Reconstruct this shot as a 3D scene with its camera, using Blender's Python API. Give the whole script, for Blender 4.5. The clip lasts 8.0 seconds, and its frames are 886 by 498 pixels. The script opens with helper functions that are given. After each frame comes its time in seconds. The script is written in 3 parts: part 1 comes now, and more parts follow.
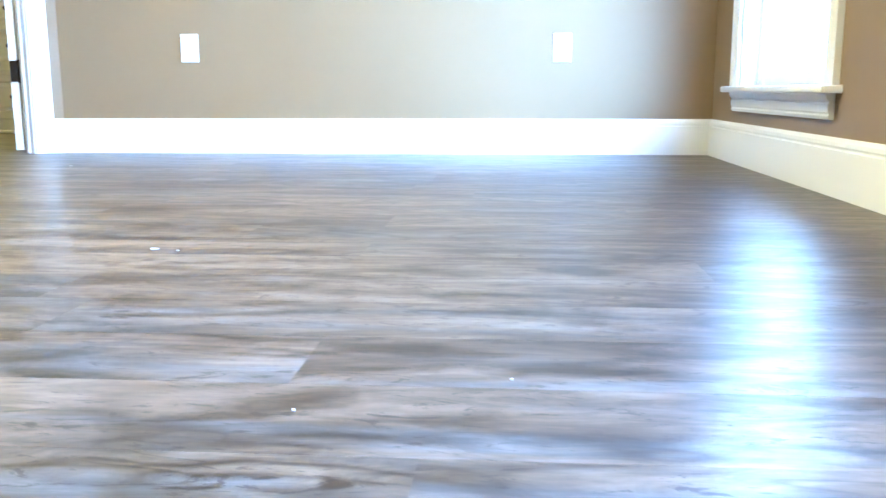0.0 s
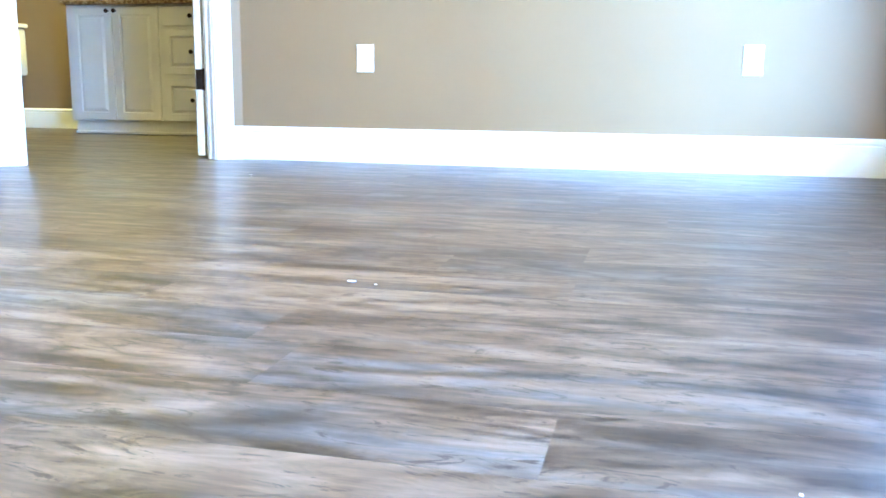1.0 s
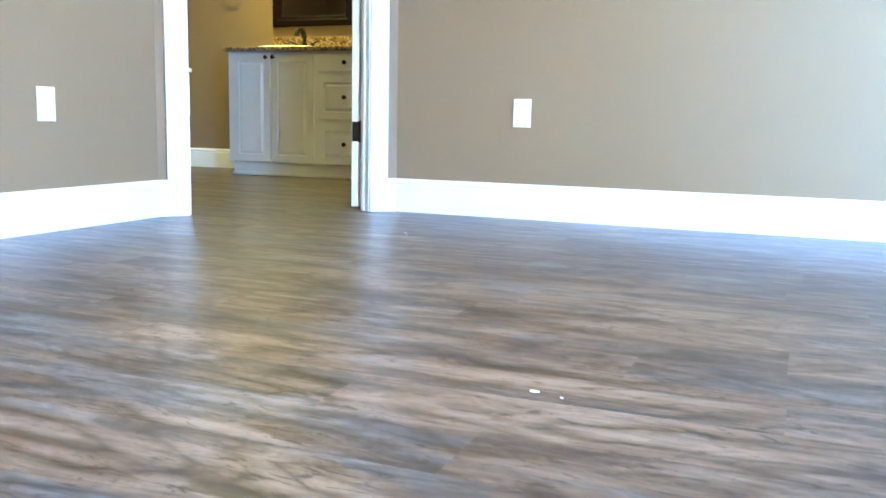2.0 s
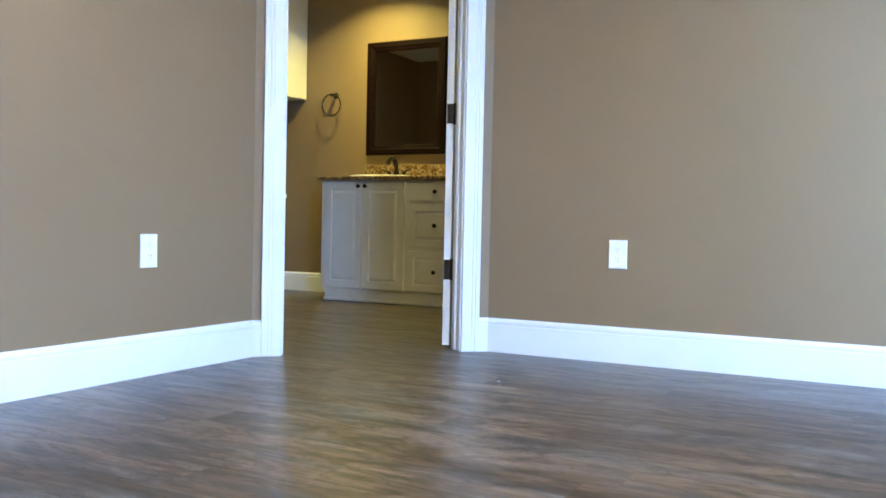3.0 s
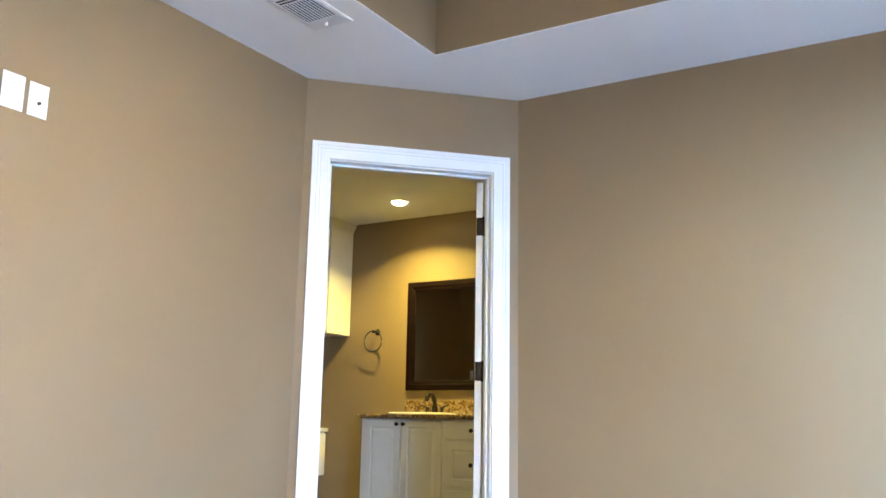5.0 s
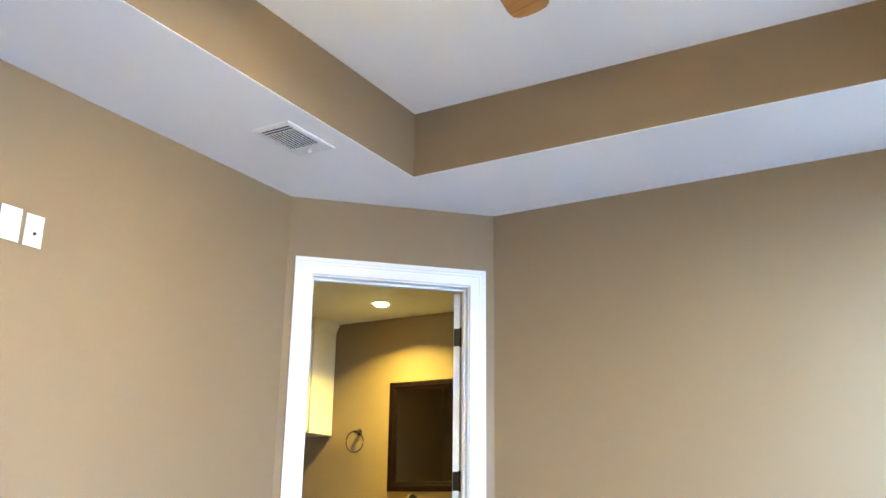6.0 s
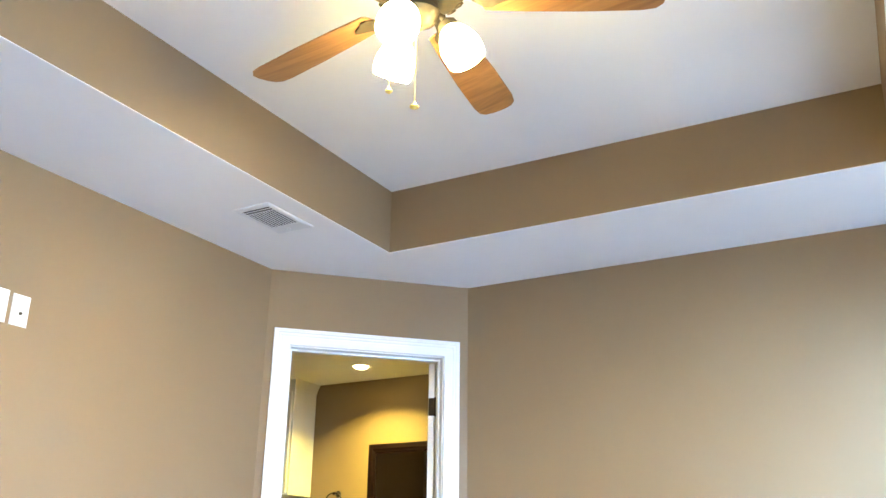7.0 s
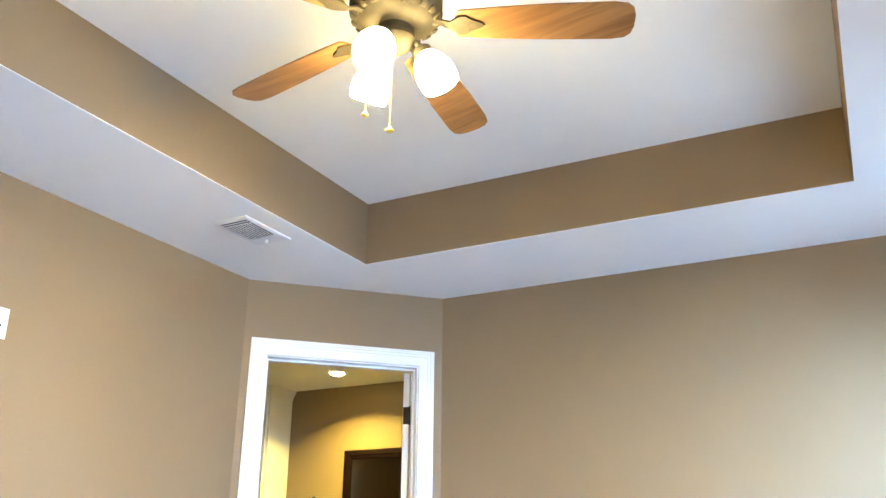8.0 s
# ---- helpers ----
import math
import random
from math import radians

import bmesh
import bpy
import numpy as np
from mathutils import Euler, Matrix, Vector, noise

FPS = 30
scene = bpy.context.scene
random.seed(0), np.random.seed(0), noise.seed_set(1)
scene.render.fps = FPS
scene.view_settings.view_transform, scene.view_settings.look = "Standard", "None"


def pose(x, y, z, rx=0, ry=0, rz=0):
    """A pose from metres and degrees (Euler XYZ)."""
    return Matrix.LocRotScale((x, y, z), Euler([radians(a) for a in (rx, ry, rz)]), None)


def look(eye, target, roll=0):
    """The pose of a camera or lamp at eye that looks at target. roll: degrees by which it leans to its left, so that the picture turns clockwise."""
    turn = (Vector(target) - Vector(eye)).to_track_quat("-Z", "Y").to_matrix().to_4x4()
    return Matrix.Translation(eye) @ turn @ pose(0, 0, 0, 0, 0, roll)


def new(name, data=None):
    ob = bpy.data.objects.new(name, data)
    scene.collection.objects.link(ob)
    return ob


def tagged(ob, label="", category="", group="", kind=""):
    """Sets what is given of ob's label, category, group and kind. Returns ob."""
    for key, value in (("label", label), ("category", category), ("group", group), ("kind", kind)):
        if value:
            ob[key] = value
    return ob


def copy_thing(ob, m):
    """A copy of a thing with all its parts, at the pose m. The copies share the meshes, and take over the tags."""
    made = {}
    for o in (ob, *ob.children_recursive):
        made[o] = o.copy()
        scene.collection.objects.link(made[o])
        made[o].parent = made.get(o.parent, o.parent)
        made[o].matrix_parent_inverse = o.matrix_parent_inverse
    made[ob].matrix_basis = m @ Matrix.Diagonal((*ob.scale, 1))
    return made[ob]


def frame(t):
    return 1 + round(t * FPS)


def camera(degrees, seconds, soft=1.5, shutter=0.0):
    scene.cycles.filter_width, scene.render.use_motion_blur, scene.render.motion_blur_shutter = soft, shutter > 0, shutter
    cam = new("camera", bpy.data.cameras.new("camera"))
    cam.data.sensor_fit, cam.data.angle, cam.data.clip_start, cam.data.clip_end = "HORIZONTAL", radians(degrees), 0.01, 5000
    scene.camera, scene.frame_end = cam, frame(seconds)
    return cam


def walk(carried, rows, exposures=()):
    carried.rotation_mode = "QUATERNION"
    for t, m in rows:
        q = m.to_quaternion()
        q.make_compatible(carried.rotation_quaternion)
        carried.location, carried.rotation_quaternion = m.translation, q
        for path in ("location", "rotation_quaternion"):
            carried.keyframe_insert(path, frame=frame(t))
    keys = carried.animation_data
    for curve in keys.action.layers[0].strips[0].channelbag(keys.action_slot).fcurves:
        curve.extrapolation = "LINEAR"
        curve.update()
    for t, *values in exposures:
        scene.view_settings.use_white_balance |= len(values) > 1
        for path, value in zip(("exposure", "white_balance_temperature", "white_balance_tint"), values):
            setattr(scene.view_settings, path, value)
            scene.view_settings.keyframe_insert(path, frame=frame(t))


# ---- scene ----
cam = camera(53.0, 8.0, soft=1.5, shutter=0.18)
# seconds, eye (x, y, z), yaw, pitch, lean
ROWS = [
    (0.0, 0.0001, 0.0000, 0.2786, 4.458, -10.156, 0.095),
    (0.5, -0.0594, 0.0456, 0.2980, 9.405, -10.116, -0.417),
    (1.0, -0.1232, 0.0948, 0.3272, 13.802, -10.153, -0.569),
    (1.5, -0.1869, 0.1351, 0.3691, 18.435, -9.866, -0.911),
    (3.0, -0.3204, 0.2429, 0.5715, 27.886, -1.559, -1.197),
    (3.5, -0.2971, 0.2176, 0.6288, 30.019, 2.466, -1.135),
    (4.0, -0.2508, 0.1821, 0.6826, 31.201, 5.665, -1.225),
    (4.5, -0.1776, 0.1454, 0.7457, 31.551, 8.507, -1.231),
    (6.0, 0.0069, -0.0418, 0.9110, 30.577, 16.842, -0.757),
    (6.5, 0.1108, -0.1258, 0.9437, 30.061, 18.816, -0.932),
    (7.0, 0.1460, -0.1711, 0.9814, 29.684, 20.005, -0.817),
    (7.5, 0.1465, -0.2213, 1.0122, 28.802, 20.103, -0.983),
    (8.0, 0.2022, -0.2456, 0.9990, 28.173, 20.188, -0.717),
]
# seconds, stops, kelvin, tint
EXPOSURES = [(0.0, 1.26, 5030, 9), (1.0, 1.22, 5010, 9), (1.7, 1.06, 5000, 8.5), (2.8, 0.20, 5200, 12.5), (3.5, 0.09, 5420, 15.5), (4.5, 0.43, 5720, 14.5), (6.0, 0.79, 6100, 13), (7.0, 0.88, 6120, 13), (8.0, 0.89, 6120, 13)]
walk(cam, [(t, pose(x, y, z, 0, 0, yaw) @ pose(0, 0, 0, 90 + pitch) @ pose(0, 0, 0, 0, 0, -lean)) for t, x, y, z, yaw, pitch, lean in ROWS], EXPOSURES)

# ---- plan, metres ----
WEST, EAST, NORTH, SOUTH = -2.773, 0.851, 3.918, -0.68
HIGH, TRAY = 2.44, 2.764
CORNER = Vector((-2.025, 3.918))          # where the slanted door wall meets the north wall
SLANT = radians(45.0)
ALONG = Vector((-math.cos(SLANT), -math.sin(SLANT)))   # along the door wall, away from that corner
INTO = Vector((math.sin(SLANT), -math.cos(SLANT)))     # from the door wall into the bedroom
SPAN = (WEST - CORNER.x) / ALONG.x
CORNER_W = CORNER + ALONG * SPAN
THICK = 0.115
TRAY_W, TRAY_E, TRAY_N, TRAY_S = -2.098, 0.124, 3.24, 0.0
TRAY_SE = 0.27                              # the east side of the tray runs slightly askew, to this x at its south end
BATH_W, BATH_E, BATH_N, BATH_S, BATH_HIGH = -5.75, -1.5, 6.235, 2.7, 2.558
FRONT = 5.646                              # plane of the vanity doors
CAN, DOME = Vector((-3.975, 5.73)), Vector((-3.15, 4.30))   # bathroom downlight, added dome light out of view by the door
OPEN_R, OPEN_L, OPEN_TOP = 0.138, 0.931, 2.041   # door opening along the slanted wall
WIN_S, WIN_N, WIN_LOW, WIN_TOP = 2.525, 3.475, 0.29, 2.03
WIN_STEP = -2.67                            # from the north window to its twin near the south end of the east wall

# ---- light ----
world = bpy.data.worlds.new("world")
scene.world = world
world.use_nodes = True
sky = world.node_tree.nodes.new("ShaderNodeTexSky")
sky.sky_type, sky.sun_disc = "NISHITA", False
sky.sun_elevation, sky.sun_rotation = radians(40), radians(250)
world.node_tree.nodes["Background"].inputs[1].default_value = 0.1
world.node_tree.links.new(sky.outputs[0], world.node_tree.nodes["Background"].inputs[0])


def lamp(name, kind, m, power, color, **more):
    data = bpy.data.lights.new(name, kind)
    data.energy, data.color = power, color
    for key, value in more.items():
        if key == "size": data.size = value
        if key == "size_y": data.shape, data.size_y = "RECTANGLE", value
        if key == "radius": data.shadow_soft_size = value
        if key == "spread": data.spread = radians(value)
        if key == "disk": data.shape, data.size = "DISK", value
    ob = new(name, data)
    ob.matrix_world = m
    return ob


sun = lamp("sun", "SUN", look((0, 0, 0), (1.0, 0.3, -1.0)), 1.0, (1, 0.96, 0.9))
sun.data.angle = radians(12)
for step, south, high in ((0.0, 4.2, 2.6), (WIN_STEP, 1.1, 2.1)):
    mid = (WIN_S + WIN_N) / 2 + step
    lamp("sky_light", "AREA", look((EAST + 3.0, mid - south, high), (EAST, mid, 1.2)), 1220.0, (0.33, 0.58, 1.0), size=5.0, size_y=3.0)
lamp("bath_downlight", "AREA", look((CAN.x, CAN.y, BATH_HIGH - 0.026), (CAN.x, CAN.y + 0.0001, 0)), 33.0, (1.0, 0.81, 0.17), disk=0.07, spread=131)


# ---- materials ----
def nodes_of(name):
    m = bpy.data.materials.new(name)
    m.use_nodes = True
    return m, m.node_tree.nodes, m.node_tree.links, m.node_tree.nodes["Principled BSDF"]


def add(ns, kind, **inputs):
    n = ns.new("ShaderNode" + kind)
    for key, value in inputs.items():
        n.inputs[key.replace("_", " ")].default_value = value
    return n


def ramp(ns, stops):
    n = ns.new("ShaderNodeValToRGB")
    e = n.color_ramp.elements
    while len(e) < len(stops):
        e.new(0.5)
    for item, (at, c) in zip(e, stops):
        item.position, item.color = at, (*c, 1)
    return n


def surface(name, color, rough=0.5, vary=0.06, scale=6.0, bump=0.0, bump_scale=400.0, metal=0.0, spec=0.5):
    """Paint, plastic or metal: slight cloudy variation of colour and gloss, fine relief."""
    m, ns, ls, b = nodes_of(name)
    at = ns.new("ShaderNodeTexCoord")
    big = add(ns, "TexNoise", Scale=scale, Detail=4.0)
    ls.new(at.outputs["Object"], big.inputs["Vector"])
    r = ramp(ns, [(0.3, [c * (1 - vary) for c in color]), (0.7, [min(1, c * (1 + vary)) for c in color])])
    ls.new(big.outputs["Fac"], r.inputs[0])
    ls.new(r.outputs[0], b.inputs["Base Color"])
    g = add(ns, "MapRange", From_Min=0.3, From_Max=0.7, To_Min=max(0.02, rough - 0.05), To_Max=min(1, rough + 0.05))
    ls.new(big.outputs["Fac"], g.inputs[0])
    ls.new(g.outputs[0], b.inputs["Roughness"])
    b.inputs["Metallic"].default_value = metal
    b.inputs["Specular IOR Level"].default_value = spec
    if bump:
        fine = add(ns, "TexNoise", Scale=bump_scale, Detail=3.0)
        ls.new(at.outputs["Object"], fine.inputs["Vector"])
        k = add(ns, "Bump", Strength=bump, Distance=0.001)
        ls.new(fine.outputs["Fac"], k.inputs["Height"])
        ls.new(k.outputs[0], b.inputs["Normal"])
    return m


def plank_material():
    """Rustic grey-brown vinyl plank: broad streaks, fine grain, cracks and knots along x, each plank with a tone of its own."""
    m, ns, ls, b = nodes_of("rustic_plank")
    at, info = ns.new("ShaderNodeTexCoord"), ns.new("ShaderNodeObjectInfo")
    shift = ns.new("ShaderNodeVectorMath"); shift.operation = "MULTIPLY_ADD"
    comb = ns.new("ShaderNodeCombineXYZ")
    for i in range(3):
        ls.new(info.outputs["Random"], comb.inputs[i])
    shift.inputs[1].default_value = (37.0, 91.0, 53.0)
    ls.new(comb.outputs[0], shift.inputs[0]); ls.new(at.outputs["Object"], shift.inputs[2])

    def grain(sx, sy, detail, distort, rough=0.6):
        mp = ns.new("ShaderNodeMapping"); mp.inputs["Scale"].default_value = (sx, sy, 1)
        ls.new(shift.outputs[0], mp.inputs["Vector"])
        n = add(ns, "TexNoise", Scale=1.0, Detail=detail, Distortion=distort, Roughness=rough)
        ls.new(mp.outputs[0], n.inputs["Vector"])
        return n.outputs["Fac"]
    broad, streak, fine, crack = grain(1.5, 9, 4, 1.0), grain(7.0, 25, 7, 2.2, 0.62), grain(28, 110, 4, 0.8), grain(8.0, 28, 6, 2.6, 0.68)
    knot, hue = grain(1.3, 5.0, 2, 1.6, 0.45), grain(0.9, 9, 3, 0.9)

    def sum_of(pairs):
        last = None
        for fac, w in pairs:
            n = ns.new("ShaderNodeMath"); n.operation = "MULTIPLY_ADD"
            n.inputs[1].default_value, n.inputs[2].default_value = w, 0.0
            ls.new(fac, n.inputs[0])
            if last:
                ls.new(last, n.inputs[2])
            last = n.outputs[0]
        return last
    times = ns.new("ShaderNodeMath"); times.operation = "MULTIPLY"; times.inputs[1].default_value = 10.0
    rings = ns.new("ShaderNodeMath"); rings.operation = "PINGPONG"; rings.inputs[1].default_value = 1.0
    ls.new(knot, times.inputs[0]); ls.new(times.outputs[0], rings.inputs[0])
    value = sum_of([(broad, 0.54), (streak, 0.38), (rings.outputs[0], 0.08)])
    brown = ramp(ns, [(0.385, (0.026, 0.0155, 0.0100)), (0.462, (0.062, 0.0405, 0.0275)), (0.528, (0.104, 0.072, 0.050)), (0.612, (0.160, 0.120, 0.090))])
    slate = ramp(ns, [(0.385, (0.022, 0.0180, 0.0175)), (0.472, (0.048, 0.0425, 0.0425)), (0.535, (0.076, 0.0690, 0.0685)), (0.618, (0.130, 0.121, 0.120))])
    ls.new(value, brown.inputs[0]); ls.new(value, slate.inputs[0])
    pick = ramp(ns, [(0.49, (0, 0, 0)), (0.60, (1, 1, 1))])
    ls.new(hue, pick.inputs[0])
    base = ns.new("ShaderNodeMixRGB")
    ls.new(pick.outputs[0], base.inputs[0]); ls.new(brown.outputs[0], base.inputs[1]); ls.new(slate.outputs[0], base.inputs[2])
    tone = ramp(ns, [(0.0, (0.80, 0.79, 0.78)), (0.3, (0.94, 0.91, 0.87)), (0.55, (0.82, 0.84, 0.86)), (0.8, (0.97, 0.94, 0.90)), (1.0, (1.02, 0.99, 0.95))])
    ls.new(info.outputs["Random"], tone.inputs[0])
    last = base.outputs[0]
    for fac, amount, stops in ((None, 1.0, None), (rings.outputs[0], 0.85, [(0.0, (0.50, 0.46, 0.43)), (0.22, (0.94, 0.92, 0.90)), (0.5, (1, 1, 1))]), (fine, 0.6, [(0.30, (0.60, 0.58, 0.56)), (0.5, (1, 1, 1)), (0.72, (1.16, 1.16, 1.16))]),
                               (crack, 1.0, [(0.385, (0.20, 0.15, 0.13)), (0.435, (1, 1, 1)), (0.62, (1, 1, 1)), (0.74, (1.4, 1.36, 1.32))])):
        mul = ns.new("ShaderNodeMixRGB"); mul.blend_type = "MULTIPLY"; mul.inputs[0].default_value = amount
        ls.new(last, mul.inputs[1])
        if fac:
            r = ramp(ns, stops); ls.new(fac, r.inputs[0]); ls.new(r.outputs[0], mul.inputs[2])
        else:
            ls.new(tone.outputs[0], mul.inputs[2])
        last = mul.outputs[0]
    ls.new(last, b.inputs["Base Color"])
    g = add(ns, "MapRange", From_Min=0.35, From_Max=0.65, To_Min=0.38, To_Max=0.32)
    ls.new(value, g.inputs[0]); ls.new(g.outputs[0], b.inputs["Roughness"])
    k = add(ns, "Bump", Strength=0.012, Distance=0.001)
    ls.new(streak, k.inputs["Height"]); ls.new(k.outputs[0], b.inputs["Normal"])
    return m


def granite_material():
    m, ns, ls, b = nodes_of("speckled_granite")
    at = ns.new("ShaderNodeTexCoord")
    v = add(ns, "TexVoronoi", Scale=70.0); n = add(ns, "TexNoise", Scale=24.0, Detail=6.0, Roughness=0.7)
    ls.new(at.outputs["Object"], v.inputs["Vector"]); ls.new(at.outputs["Object"], n.inputs["Vector"])
    mix = ns.new("ShaderNodeMath"); mix.operation = "MULTIPLY_ADD"; mix.inputs[1].default_value = 0.35
    ls.new(v.outputs["Color"], mix.inputs[0]); ls.new(n.outputs["Fac"], mix.inputs[2])
    r = ramp(ns, [(0.42, (0.065, 0.038, 0.020)), (0.58, (0.15, 0.088, 0.042)), (0.70, (0.26, 0.17, 0.08)), (0.84, (0.42, 0.31, 0.17))])
    ls.new(mix.outputs[0], r.inputs[0]); ls.new(r.outputs[0], b.inputs["Base Color"])
    b.inputs["Roughness"].default_value = 0.14
    return m


def wood_material(name, dark, light, rough, spec=0.5):
    m, ns, ls, b = nodes_of(name)
    at = ns.new("ShaderNodeTexCoord")
    mp = ns.new("ShaderNodeMapping"); mp.inputs["Scale"].default_value = (3, 34, 20)
    ls.new(at.outputs["Object"], mp.inputs["Vector"])
    n = add(ns, "TexNoise", Scale=1.0, Detail=5.0, Distortion=0.9)
    ls.new(mp.outputs[0], n.inputs["Vector"])
    r = ramp(ns, [(0.3, dark), (0.7, light)])
    ls.new(n.outputs["Fac"], r.inputs[0]); ls.new(r.outputs[0], b.inputs["Base Color"])
    b.inputs["Roughness"].default_value, b.inputs["Specular IOR Level"].default_value = rough, spec
    return m


def glow_material(name, color, strength):
    m, ns, ls, b = nodes_of(name)
    b.inputs["Base Color"].default_value = (0.9, 0.88, 0.82, 1)
    b.inputs["Emission Color"].default_value = (*color, 1)
    b.inputs["Emission Strength"].default_value = strength
    return m


def glass_material():
    m, ns, ls, b = nodes_of("clear_glass")
    b.inputs["Transmission Weight"].default_value = 1.0
    b.inputs["Roughness"].default_value = 0.0
    b.inputs["IOR"].default_value = 1.45
    return m


TAUPE = surface("taupe_wall_paint", (0.228, 0.157, 0.084), 0.55, 0.025, 2.5, 0.12, 260.0, spec=0.35)
BATH_TAUPE = surface("bath_wall_paint", (0.228, 0.157, 0.084), 0.55, 0.025, 2.5, 0.12, 260.0, spec=0.35)
CEIL = surface("flat_white_ceiling_paint", (0.86, 0.85, 0.84), 0.9, 0.02, 2.0, 0.15, 180.0, spec=0.2)
TRIM = surface("semigloss_white_trim_paint", (0.775, 0.77, 0.76), 0.42, 0.015, 5.0, 0.03, 120.0, spec=0.4)
CREAM = surface("cream_cabinet_paint", (0.78, 0.75, 0.66), 0.34, 0.03, 5.0, 0.03, 150.0)
PLASTIC = surface("white_plastic", (0.86, 0.86, 0.86), 0.28, 0.01, 9.0)
SLOT = surface("shaded_slot", (0.22, 0.22, 0.22), 0.6)
BRONZE = surface("oil_rubbed_bronze", (0.035, 0.026, 0.021), 0.38, 0.2, 30.0, metal=0.85)
BRASS = surface("antique_brass", (0.078, 0.058, 0.027), 0.62, 0.25, 40.0, 0.1, 160.0, metal=0.55)
GOLD = surface("polished_brass", (0.80, 0.60, 0.16), 0.35, 0.1, 40.0, metal=0.5)
DARKWOOD = wood_material("espresso_wood", (0.0035, 0.0012, 0.0012), (0.009, 0.0034, 0.0034), 0.6, 0.06)
BLADE = wood_material("oak_blade", (0.20, 0.085, 0.022), (0.36, 0.17, 0.05), 0.35)
PORCELAIN = surface("white_porcelain", (0.86, 0.85, 0.82), 0.08, 0.01, 4.0)
STEEL = surface("white_enamel_register", (0.74, 0.74, 0.74), 0.4, 0.02, 9.0)
VINYL = surface("white_vinyl_sash", (0.85, 0.86, 0.87), 0.3, 0.01, 6.0)
DARK = surface("duct_shadow", (0.03, 0.03, 0.03), 0.9)
PLANK = plank_material()
GRANITE = granite_material()
GLASS = glass_material()
SHADE = glow_material("lit_frosted_glass", (1.0, 0.84, 0.42), 46.0)
BULB = glow_material("lit_bulb", (1.0, 0.79, 0.31), 3700.0)
CANLENS = glow_material("lit_downlight_lens", (1.0, 0.84, 0.34), 50.0)
DOMEGLASS = glow_material("lit_dome_glass", (1.0, 0.80, 0.26), 24.0)
MIRROR, _, _, _mb = nodes_of("mirror_silver")
_mb.inputs["Metallic"].default_value, _mb.inputs["Roughness"].default_value = 1.0, 0.02
_mb.inputs["Base Color"].default_value = (0.86, 0.87, 0.86, 1)


# ---- mesh helpers ----
def mesh_ob(name, bm, material, parent=None, label="", smooth=False):
    bmesh.ops.recalc_face_normals(bm, faces=bm.faces)
    me = bpy.data.meshes.new(name)
    bm.to_mesh(me); bm.free()
    me.materials.append(material)
    if smooth:
        for p in me.polygons:
            p.use_smooth = True
        me.set_sharp_from_angle(angle=radians(38))
    ob = new(name, me)
    if parent:
        ob.parent = parent
    return tagged(ob, label) if label else ob


def part(name, bm, material, parent, label="", smooth=False):
    return mesh_ob(name, bm, material, parent, label, smooth)


def thing(name, m, label, category, group="", kind=""):
    ob = new(name)
    ob.empty_display_size = 0.1
    ob.matrix_world = m
    return tagged(ob, label, category, group, kind)


def box(x0, x1, y0, y1, z0, z1, bevel=0.0, bm=None):
    own = bmesh.new()
    bmesh.ops.create_cube(own, size=1)
    for v in own.verts:
        v.co = Vector(((x0 + x1) / 2 + v.co.x * (x1 - x0), (y0 + y1) / 2 + v.co.y * (y1 - y0), (z0 + z1) / 2 + v.co.z * (z1 - z0)))
    if bevel:
        bmesh.ops.bevel(own, geom=own.edges[:], offset=bevel, segments=2, affect="EDGES", profile=0.5)
    return own if bm is None else merge(bm, own)


def merge(bm, own):
    me = bpy.data.meshes.new("scratch")
    own.to_mesh(me); own.free()
    bm.from_mesh(me)
    bpy.data.meshes.remove(me)
    return bm


def prism(plan, z0, z1, bm=None):
    bm = bm or bmesh.new()
    low = [bm.verts.new((p[0], p[1], z0)) for p in plan]
    top = [bm.verts.new((p[0], p[1], z1)) for p in plan]
    bm.faces.new(low[::-1]); bm.faces.new(top)
    for i in range(len(plan)):
        j = (i + 1) % len(plan)
        bm.faces.new((low[i], low[j], top[j], top[i]))
    return bm


def sweep(path, profile, side, closed_ends=True, bm=None):
    """A moulding: profile points (out, up) swept along the mitred plan path of 3D points; side(i) gives the two section axes at each point."""
    bm = bm or bmesh.new()
    rings = []
    for i, p in enumerate(path):
        a, b = side(i)
        rings.append([bm.verts.new(Vector(p) + a * u + b * v) for u, v in profile])
    n = len(profile)
    for r, s in zip(rings, rings[1:]):
        for k in range(n):
            j = (k + 1) % n
            bm.faces.new((r[k], r[j], s[j], s[k]))
    if closed_ends:
        bm.faces.new(rings[0][::-1]); bm.faces.new(rings[-1])
    return bm


def lathe(profile, steps=28, bm=None, at=(0, 0, 0)):
    """Turned shape: profile of (radius, height) about z."""
    bm = bm or bmesh.new()
    rings = []
    for r, h in profile:
        if r < 1e-5:
            rings.append([bm.verts.new((at[0], at[1], at[2] + h))] * steps)
        else:
            rings.append([bm.verts.new((at[0] + r * math.cos(2 * math.pi * k / steps), at[1] + r * math.sin(2 * math.pi * k / steps), at[2] + h)) for k in range(steps)])
    for a, b in zip(rings, rings[1:]):
        for k in range(steps):
            j = (k + 1) % steps
            loop = []
            for v in (a[k], a[j], b[j], b[k]):
                if v not in loop:
                    loop.append(v)
            if len(loop) > 2:
                bm.faces.new(loop)
    return bm


